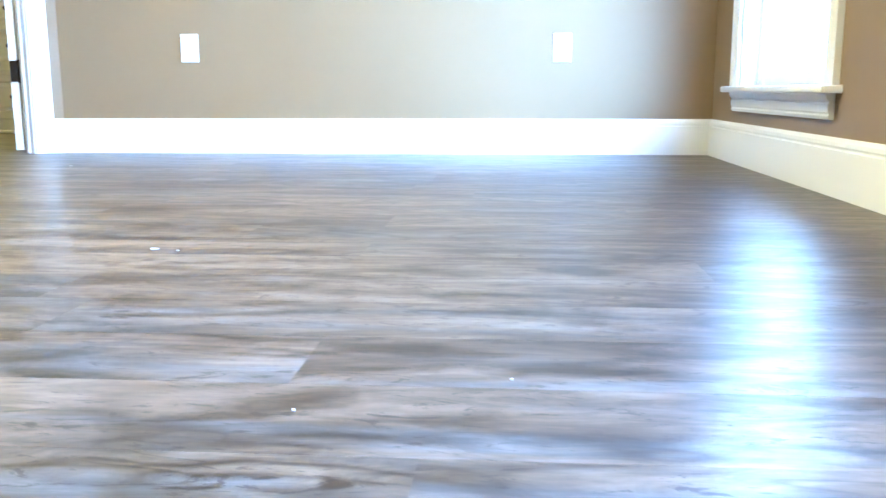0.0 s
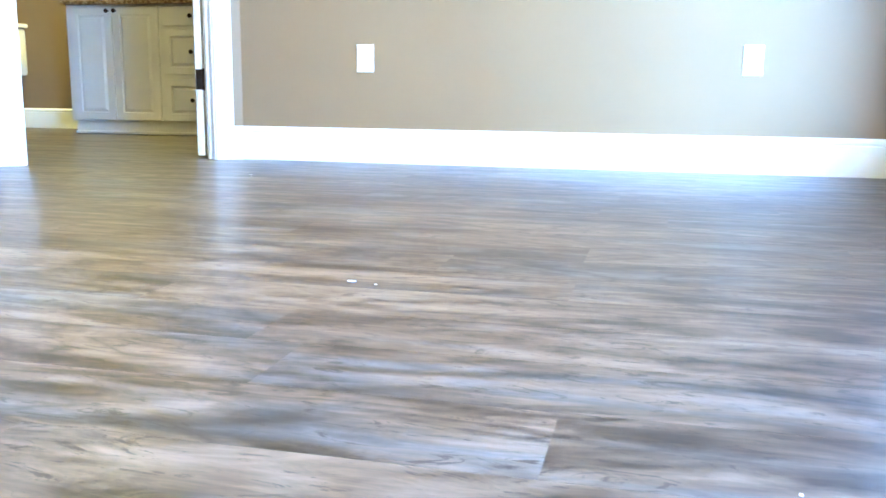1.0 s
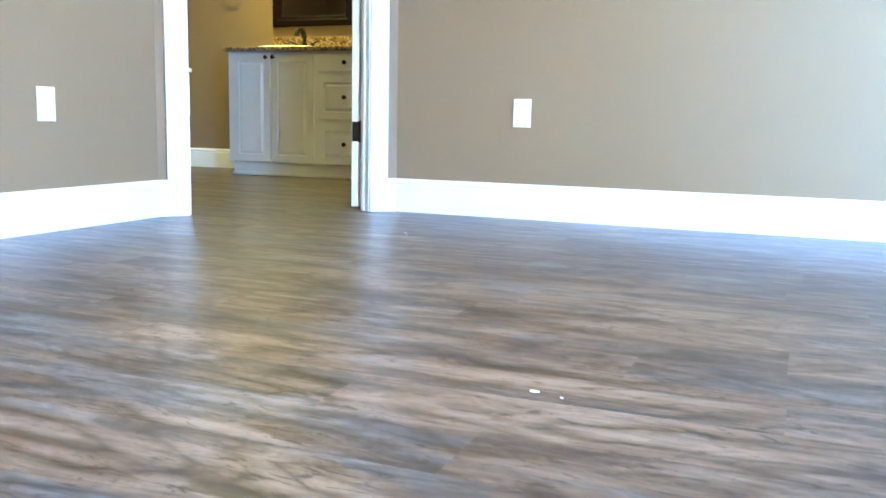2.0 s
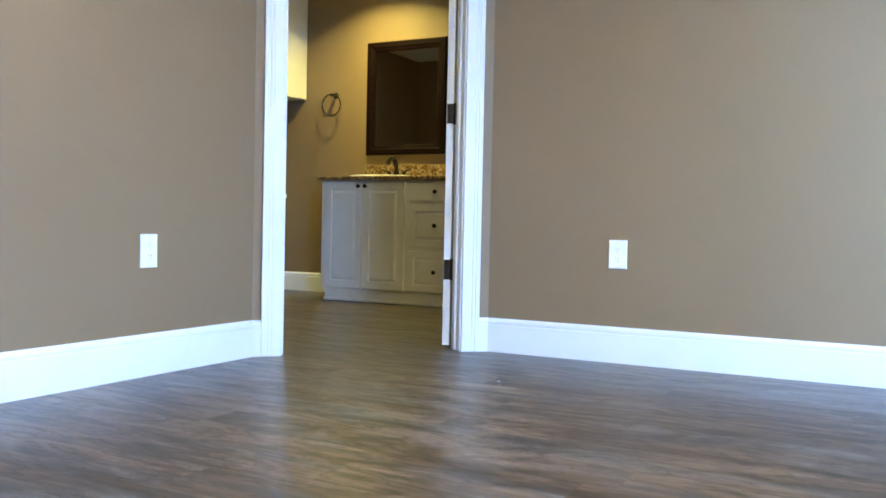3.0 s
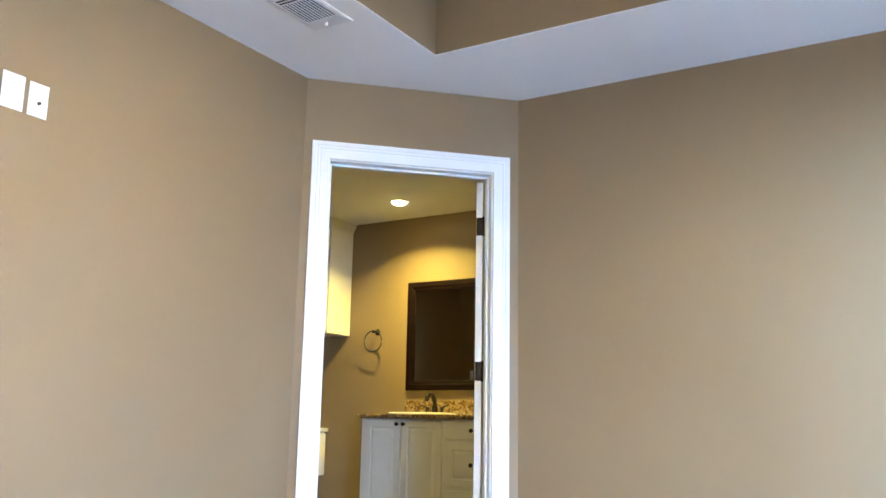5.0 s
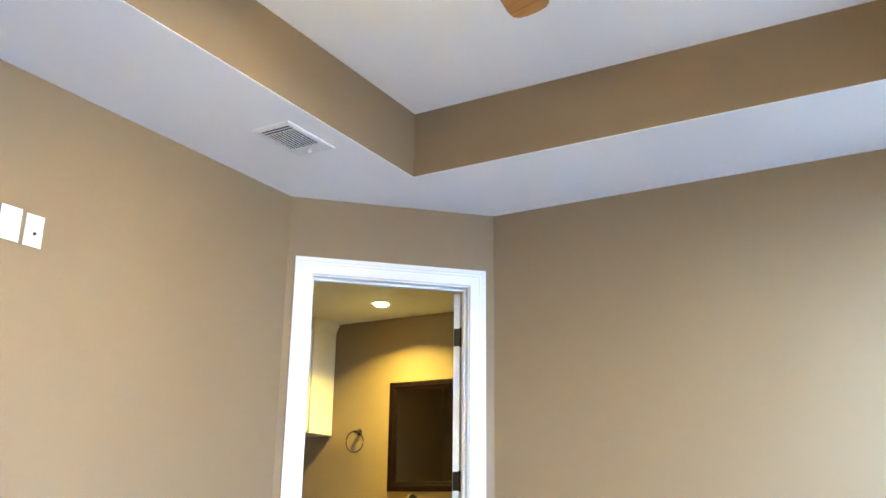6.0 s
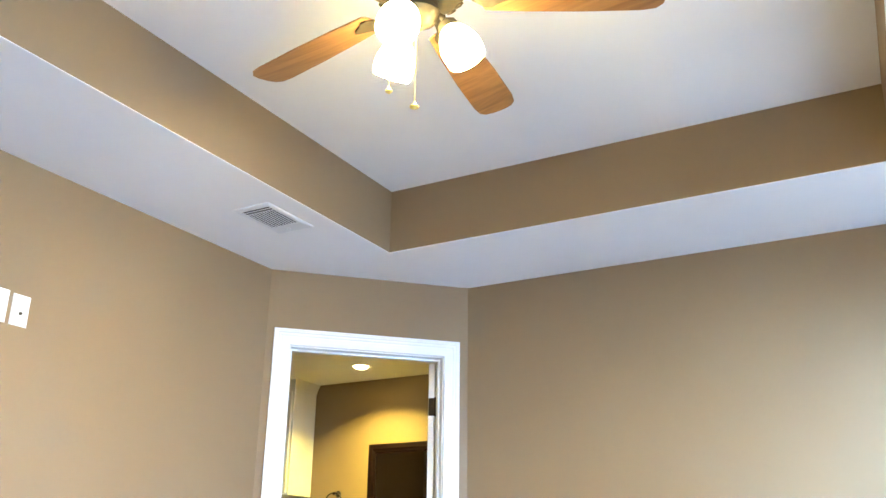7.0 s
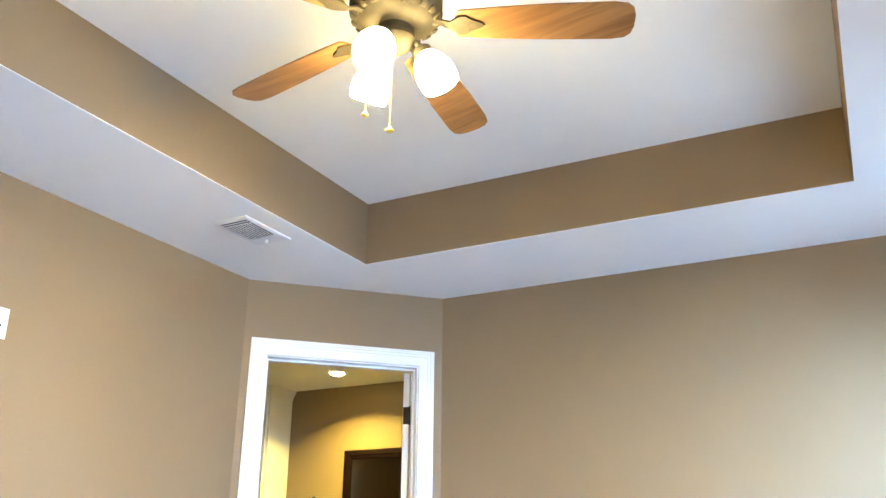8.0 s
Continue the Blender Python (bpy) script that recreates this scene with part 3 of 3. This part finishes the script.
for k in range(20):
    a = 2 * math.pi * k / 20
    own = box(-0.004, 0.004, -0.011, 0.011, -0.012, 0.012, 0.003)
    part("ornament", moved(own, Matrix.Rotation(a, 4, "Z") @ Matrix.Translation((0.124, 0, -0.272)) @ Matrix.Rotation(radians(52), 4, "Y")), BRASS, fan, smooth=True)
part("switch_housing", lathe([(0, -0.300), (0.050, -0.300), (0.054, -0.304), (0.054, -0.325), (0.058, -0.330), (0.060, -0.342), (0.050, -0.360), (0.030, -0.374), (0.012, -0.380), (0.010, -0.390), (0, -0.394)], 28), BRASS, fan, smooth=True)
BLADE_Z = -0.286
for k in range(5):
    a = radians(25 + 72 * k)
    m = Matrix.Rotation(a, 4, "Z") @ Matrix.Translation((0, 0, BLADE_Z)) @ Matrix.Rotation(radians(-12), 4, "X")
    bm = bmesh.new()
    outline = [(0.185, -0.050), (0.30, -0.060), (0.46, -0.068), (0.63, -0.070), (0.670, -0.064), (0.688, -0.048), (0.695, -0.020), (0.695, 0.020), (0.688, 0.048), (0.670, 0.064), (0.63, 0.070), (0.46, 0.068), (0.30, 0.060), (0.185, 0.050), (0.175, 0.030), (0.175, -0.030)]
    low, up = [bm.verts.new((x, y, -0.003)) for x, y in outline], [bm.verts.new((x, y, 0.003)) for x, y in outline]
    bm.faces.new(low[::-1]); bm.faces.new(up)
    for i in range(len(outline)):
        j = (i + 1) % len(outline)
        bm.faces.new((low[i], low[j], up[j], up[i]))
    blade = part("blade", moved(bm, m), BLADE, fan)
    bm = bmesh.new()
    pts = [(0.085, -0.016), (0.13, -0.010), (0.16, -0.014), (0.185, -0.034), (0.205, -0.036), (0.222, -0.022), (0.250, -0.010), (0.262, 0.0), (0.250, 0.010), (0.222, 0.022), (0.205, 0.036), (0.185, 0.034), (0.16, 0.014), (0.13, 0.010), (0.085, 0.016)]
    low, up = [bm.verts.new((x, y, -0.010 if x > 0.15 else 0.004)) for x, y in pts], [bm.verts.new((x, y, -0.0035 if x > 0.15 else 0.012)) for x, y in pts]
    bm.faces.new(low[::-1]); bm.faces.new(up)
    for i in range(len(pts)):
        j = (i + 1) % len(pts)
        bm.faces.new((low[i], low[j], up[j], up[i]))
    part("blade_iron", moved(bm, m), BRASS, blade)
for a in (-85, 155, 35):
    m = Matrix.Rotation(radians(a), 4, "Z")
    arm = part("lamp_arm", moved(tube([(0.040, 0, -0.338), (0.060, 0, -0.341), (0.074, 0, -0.353), (0.082, 0, -0.369)], 0.009), m), BRASS, fan, smooth=True)
    tilt = m @ Matrix.Translation((0.080, 0, -0.366)) @ Matrix.Rotation(radians(-28), 4, "Y")
    part("socket_cup", moved(lathe([(0, 0.012), (0.016, 0.012), (0.026, 0.004), (0.029, -0.010), (0.027, -0.020), (0, -0.020)], 24), tilt), BRASS, arm, smooth=True)
    shade = [(0.026, -0.016), (0.036, -0.026), (0.048, -0.046), (0.056, -0.070), (0.0585, -0.092), (0.057, -0.112), (0.054, -0.126), (0.051, -0.126), (0.054, -0.110), (0.0555, -0.092), (0.053, -0.070), (0.045, -0.047), (0.033, -0.028), (0.023, -0.019)]
    part("shade", moved(lathe(shade, 28), tilt), SHADE, arm, "glowing frosted glass bell shade", True)
    part("bulb", moved(lathe([(0, -0.030), (0.012, -0.032), (0.016, -0.050), (0.026, -0.072), (0.029, -0.088), (0.024, -0.104), (0.012, -0.113), (0, -0.115)], 20), tilt), BULB, arm, "lit bulb", True)
for x, y, z, r in ((-0.072, -0.030, -0.580, 0.010), (-0.006, -0.002, -0.632, 0.013)):
    bm = bmesh.new()
    for i in range(int((-0.385 - z) / 0.0055)):
        bmesh.ops.create_icosphere(bm, subdivisions=1, radius=0.0019, matrix=Matrix.Translation((x, y, -0.385 - 0.0055 * i)))
    chain = part("pull_chain", bm, GOLD, fan)
    part("fob", lathe([(0, 0.012), (0.003, 0.011), (0.005, 0.004), (r, 0.0), (r, -0.003), (0.005, -0.008), (0, -0.009)], 16, at=(x, y, z)), GOLD, chain, "brass pull fob", True)

# ---- bathroom downlight ----
can = thing("recessed_downlight", pose(CAN.x, CAN.y, BATH_HIGH), "lit recessed downlight with white trim ring", "light")
part("trim_ring", lathe([(0.061, 0.0), (0.086, 0.0), (0.086, -0.003), (0.074, -0.006), (0.061, -0.003)], 32), TRIM, can, smooth=True)
part("lens", lathe([(0, -0.022), (0.026, -0.020), (0.046, -0.014), (0.056, -0.006), (0.060, -0.001), (0, -0.001)], 32), CANLENS, can, smooth=True)
# added lamp, hidden by the door head: warms the vanity front and bathroom ceiling
dome = thing("flush_ceiling_light", pose(DOME.x, DOME.y, BATH_HIGH), "unseen lit dome added on the bathroom ceiling for warm light", "light")
part("base", lathe([(0, 0.0), (0.150, 0.0), (0.150, -0.012), (0.140, -0.020), (0, -0.020)], 32), BRONZE, dome, smooth=True)
part("diffuser", lathe([(0.136, -0.0205), (0.132, -0.045), (0.112, -0.070), (0.075, -0.088), (0.035, -0.096), (0, -0.098)], 32), DOMEGLASS, dome, "lit frosted glass dome", True)

# ---- smoke detector ----
alarm = thing("smoke_detector", pose(-3.180, 5.10, BATH_HIGH), "round white smoke detector on the bathroom ceiling", "smoke detector")
part("base", lathe([(0, 0.0), (0.083, 0.0), (0.083, -0.008), (0.078, -0.011), (0, -0.011)], 32), PLASTIC, alarm, smooth=True)
part("cover", lathe([(0, -0.034), (0.030, -0.033), (0.056, -0.029), (0.068, -0.020), (0.070, -0.0112), (0, -0.0112)], 32), PLASTIC, alarm, smooth=True)

# ---- vanity ----
VX0, VX1, VTOP, VB = -4.215, -2.98, 0.905, BATH_N
van = thing("vanity_cabinet", pose(0, 0, 0), "cream painted bathroom vanity with raised panels and bronze knobs", "cabinet")
part("body", box(VX0, VX1, FRONT + 0.019, VB - 0.002, 0.088, VTOP - 0.026, 0.001), CREAM, van)
part("toe_kick", box(VX0 + 0.03, VX1 - 0.002, FRONT + 0.030, FRONT + 0.048, 0.0, 0.0875, 0.001), CREAM, van)
part("shoe_moulding", box(VX0 + 0.025, VX1 - 0.002, FRONT + 0.014, FRONT + 0.030, 0.0, 0.020, 0.005), CREAM, van)


def knob(x, z, parent):
    bm = lathe([(0, 0.0), (0.008, 0.0), (0.006, 0.008), (0.006, 0.014), (0.013, 0.018), (0.0155, 0.024), (0.013, 0.029), (0, 0.031)], 18)
    part("knob", moved(bm, Matrix.Translation((x, FRONT, z)) @ Matrix.Rotation(radians(90), 4, "X")), BRONZE, parent, "dark bronze round knob", True)


def raised_front(name, x0, x1, z0, z1, rail, raised=True):
    """A door or drawer front: frame, routed groove, raised field."""
    bm = bmesh.new()
    steps = [(0, FRONT + 0.018), (0, FRONT + 0.004), (0.004, FRONT)]
    if raised:
        steps += [(rail, FRONT), (rail + 0.005, FRONT + 0.011), (rail + 0.010, FRONT + 0.011), (rail + 0.028, FRONT - 0.001)]
    rings = [[bm.verts.new((x, y, z)) for x, z in ((x0 + i, z0 + i), (x1 - i, z0 + i), (x1 - i, z1 - i), (x0 + i, z1 - i))] for i, y in steps]
    for r, s in zip(rings, rings[1:]):
        for k in range(4):
            bm.faces.new((r[k], r[(k + 1) % 4], s[(k + 1) % 4], s[k]))
    bm.faces.new(rings[0][::-1]); bm.faces.new(rings[-1])
    return part(name, bm, CREAM, van)


d1 = raised_front("door", -4.172, -3.850, 0.096, 0.868, 0.052)
knob(-3.874, 0.838, d1)
d2 = raised_front("door", -3.843, -3.496, 0.096, 0.868, 0.052)
knob(-3.816, 0.838, d2)
for z0, z1, r in ((0.736, 0.868, False), (0.412, 0.714, True), (0.096, 0.384, True)):
    f = raised_front("drawer_front", -3.462, -3.022, z0, z1, 0.048, r)
    knob(-3.242, (z0 + z1) / 2 - (0.0 if r else 0.003), f)

counter = thing("countertop", pose(0, 0, 0), "brown speckled granite countertop with backsplash on the vanity", "countertop")
part("slab", box(VX0 - 0.012, VX1 + 0.02, FRONT - 0.028, VB - 0.002, VTOP - 0.0255, VTOP + 0.004, 0.005), GRANITE, counter)
part("backsplash", box(VX0 + 0.020, VX1 + 0.02, VB - 0.022, VB - 0.002, VTOP + 0.0045, VTOP + 0.125, 0.002), GRANITE, counter)
SX, SY = -3.835, FRONT + 0.27
sink = thing("sink", pose(SX, SY, VTOP + 0.004), "white oval drop-in porcelain sink in the granite", "sink")
bm = lathe([(0.215, 0.0), (0.228, 0.004), (0.230, 0.012), (0.222, 0.018), (0.205, 0.018), (0.190, 0.010), (0.180, 0.004), (0.03, 0.003), (0, 0.003)], 40)
part("basin", moved(bm, Matrix.Diagonal((1.22, 0.92, 1, 1))), PORCELAIN, sink, smooth=True)
part("drain", lathe([(0, 0.006), (0.018, 0.006), (0.022, 0.003), (0, 0.003)], 18), BRONZE, sink)
FX, FY, FZ = -3.868, VB - 0.085, VTOP + 0.004
tap = thing("faucet", pose(FX, FY, FZ) @ Matrix.Scale(1.12, 4), "dark bronze two-handle bathroom faucet with arched spout", "faucet")
part("base_plate", box(-0.085, 0.085, -0.026, 0.026, 0.0, 0.014, 0.006), BRONZE, tap, smooth=True)
arc = [(0, 0.0, 0.012), (0, 0.0, 0.06), (0, -0.004, 0.10), (0, -0.022, 0.132), (0, -0.052, 0.148), (0, -0.086, 0.142), (0, -0.106, 0.120), (0, -0.112, 0.098)]
part("spout", tube(arc, [0.024, 0.020, 0.018, 0.017, 0.016, 0.0155, 0.015, 0.016], 14), BRONZE, tap, smooth=True)
for x in (-0.06, 0.06):
    part("handle", moved(merge(lathe([(0.018, 0.012), (0.015, 0.03), (0.011, 0.042), (0.016, 0.050), (0.014, 0.060), (0, 0.064)], 16), tube([(0, 0, 0.054), (math.copysign(0.024, x), -0.006, 0.064), (math.copysign(0.052, x), -0.010, 0.074)], [0.007, 0.006, 0.005], 8)), Matrix.Translation((x, 0, 0))), BRONZE, tap, smooth=True)

# ---- light switch, seen only in the mirror ----
switch = thing("light_switch", pose(-5.53, BATH_S, 1.46, 0, 0, 180), "white double switch plate on the bathroom wall", "light switch")
part("plate", moved(plate_bm(), Matrix.Diagonal((1.55, 1, 1, 1))), PLASTIC, switch)
for x in (-0.023, 0.023):
    part("toggle", box(x - 0.005, x + 0.005, -0.018, -0.005, -0.009, 0.009, 0.002), PLASTIC, switch)

# ---- mirror ----
mir = thing("wall_mirror", pose(0, 0, 0), "dark espresso wood framed mirror above the vanity", "mirror")
MX0, MX1, MZ0, MZ1, MY = -4.195, -3.485, 1.112, 1.998, BATH_N
PROF = [(0.0, 0.002), (0.0, 0.020), (0.008, 0.027), (0.040, 0.027), (0.052, 0.020), (0.066, 0.018), (0.078, 0.012), (0.078, 0.002)]
corners = [(MX0, MZ0), (MX1, MZ0), (MX1, MZ1), (MX0, MZ1)]
inward = [(1, 1), (-1, 1), (-1, -1), (1, -1)]
for k in range(4):
    ends = [(corners[i], inward[i]) for i in (k, (k + 1) % 4)]
    part("frame_rail", sweep([(c[0], MY, c[1]) for c, _ in ends], PROF, lambda i, e=ends: (Vector((e[i][1][0], 0, e[i][1][1])), Vector((0, -1, 0)))), DARKWOOD, mir)
part("glass", box(MX0 + 0.06, MX1 - 0.06, MY - 0.009, MY - 0.005, MZ0 + 0.06, MZ1 - 0.06), MIRROR, mir)

# ---- towel ring ----
ring = thing("towel_ring", pose(-4.500, BATH_N, 1.600), "dark bronze towel ring on the bathroom wall", "towel ring")
part("mount", moved(lathe([(0, 0.0), (0.026, 0.0), (0.027, 0.006), (0.020, 0.012), (0.011, 0.018), (0.010, 0.064), (0.014, 0.070), (0.010, 0.078), (0, 0.079)], 20), Matrix.Rotation(radians(90), 4, "X")), BRONZE, ring, smooth=True)
part("ring", tube([(0.088 * math.sin(2 * math.pi * k / 36), -0.070, -0.082 + 0.088 * math.cos(2 * math.pi * k / 36)) for k in range(36)], 0.0055, 10, closed=True), BRONZE, ring, smooth=True)

# ---- wall cabinet over the toilet ----
CX1, CX0, CY0, CZ0 = -4.800, -5.42, 5.925, 1.580
wc = thing("wall_cabinet", pose(0, 0, 0), "cream wall cabinet with crown moulding hung above the toilet", "cabinet")
part("body", box(CX0, CX1, CY0, BATH_N - 0.001, CZ0, BATH_HIGH - 0.06, 0.001), CREAM, wc)
for x0, x1 in ((CX0 + 0.02, (CX0 + CX1) / 2 - 0.002), ((CX0 + CX1) / 2 + 0.002, CX1 - 0.02)):
    own = bmesh.new()
    z0, z1 = CZ0 + 0.02, BATH_HIGH - 0.10
    rings = [[own.verts.new((x, y, z)) for x, z in ((x0 + i, z0 + i), (x1 - i, z0 + i), (x1 - i, z1 - i), (x0 + i, z1 - i))] for i, y in ((0, CY0 - 0.001), (0, CY0 - 0.016), (0.004, CY0 - 0.019), (0.05, CY0 - 0.019), (0.056, CY0 - 0.010), (0.062, CY0 - 0.010), (0.085, CY0 - 0.018))]
    for r, s in zip(rings, rings[1:]):
        for k in range(4):
            own.faces.new((r[k], r[(k + 1) % 4], s[(k + 1) % 4], s[k]))
    own.faces.new(rings[0][::-1]); own.faces.new(rings[-1])
    part("door", own, CREAM, wc)
CROWN = [(0, 0), (0.004, 0.0), (0.006, 0.010), (0.012, 0.026), (0.024, 0.048), (0.032, 0.062), (0.036, 0.072), (0.036, 0.0795), (0, 0.0795)]
part("crown", sweep([(CX1, BATH_N - 0.001, BATH_HIGH - 0.08), (CX1, CY0, BATH_HIGH - 0.08), (CX0, CY0, BATH_HIGH - 0.08)], CROWN, lambda i: ((X3, X3 - Y3, -Y3)[i], Z3)), CREAM, wc)

# ---- toilet ----
toilet = thing("toilet", pose(-5.205, BATH_N, 0), "white porcelain toilet beside the vanity", "toilet")
part("tank", box(-0.215, 0.215, -0.215, -0.015, 0.40, 0.765, 0.025), PORCELAIN, toilet, smooth=True)
part("tank_lid", box(-0.230, 0.230, -0.228, -0.010, 0.766, 0.800, 0.010), PORCELAIN, toilet, smooth=True)
bm = lathe([(0, 0.0), (0.125, 0.0), (0.120, 0.05), (0.105, 0.14), (0.125, 0.24), (0.170, 0.34), (0.185, 0.385), (0.180, 0.40), (0, 0.40)], 32)
part("bowl", moved(bm, Matrix.Translation((0, -0.45, 0)) @ Matrix.Diagonal((1, 1.30, 1, 1))), PORCELAIN, toilet, smooth=True)
part("pedestal", box(-0.10, 0.10, -0.30, -0.03, 0.0, 0.40, 0.03), PORCELAIN, toilet, smooth=True)
bm = lathe([(0, 0.402), (0.182, 0.402), (0.188, 0.412), (0.184, 0.430), (0.150, 0.436), (0, 0.437)], 32)
part("seat_lid", moved(bm, Matrix.Translation((0, -0.45, 0)) @ Matrix.Diagonal((1, 1.30, 1, 1))), PORCELAIN, toilet, smooth=True)
part("flush_lever", tube([(-0.16, -0.216, 0.70), (-0.16, -0.236, 0.70), (-0.10, -0.240, 0.695)], 0.006, 8), BRONZE, toilet)

# ---- paint flakes left on the floor ----
for k, (x, y, r) in enumerate(((-0.634, 1.514, 0.0085), (-1.649, 3.213, 0.008), (-0.190, 0.735, 0.0016), (0.002, 0.833, 0.0024), (-0.585, 1.50, 0.003), (-1.62, 3.16, 0.003))):
    rnd = random.Random(k)
    plan = [(x + r * (0.6 + 0.5 * rnd.random()) * math.cos(a), y + 0.7 * r * (0.6 + 0.5 * rnd.random()) * math.sin(a)) for a in [2 * math.pi * i / 7 for i in range(7)]]
    tagged(mesh_ob("paint_flake", prism(plan, 0.0002, 0.0016), TRIM), "small white paint flake lying on the planks", "debris", "paint flakes")

# ---- floor: slab and planks ----
X0, X1, Y0, Y1 = BATH_W - 0.1, EAST + 0.10, SOUTH - 0.10, BATH_N + 0.1
floor = structure("floor", box(X0, X1, Y0, Y1, -0.15, -0.008), DARK, "rustic grey-brown wood-look plank floor, glossy", "floor")
ROW, LONG, ANCHOR = 0.1665, 1.22, 0.973
KNOWN = {0: -0.565, 3: -0.257, -1: -0.213, 5: -0.262, -2: -0.725}   # plank ends at known places, by row
plank_rng = random.Random(5)
shared = {}


def plank_mesh(length, width):
    key = (round(length, 3), round(width, 3))
    if key not in shared:
        a, b, c, h = length / 2, width / 2, 0.0004, 0.0001
        me = bpy.data.meshes.new("plank")
        vs = [(sx * (a - i), sy * (b - i), z) for i, z in ((0, -0.007), (0, -h), (c, 0.0)) for sx, sy in ((-1, -1), (1, -1), (1, 1), (-1, 1))]
        fs = [(8, 9, 10, 11)] + [(4 * l + k, 4 * l + (k + 1) % 4, 4 * l + 4 + (k + 1) % 4, 4 * l + 4 + k) for l in (0, 1) for k in range(4)]
        me.from_pydata(vs, [], fs)
        me.materials.append(PLANK)
        shared[key] = me
    return shared[key]


r0 = math.floor((Y0 - ANCHOR) / ROW)
for r in range(r0, int((Y1 - ANCHOR) / ROW) + 1):
    y = ANCHOR + ROW * (r + 0.5)
    joint = KNOWN.get(r, plank_rng.uniform(0, LONG))
    x = joint - LONG * math.ceil((joint - X0) / LONG)
    while x < X1:
        a, b = max(x, X0), min(x + LONG, X1)
        if b - a > 0.03:
            ob = new("plank", plank_mesh(b - a, ROW))
            ob.parent = floor
            ob.location = ((a + b) / 2, y, 0)
        x += LONG
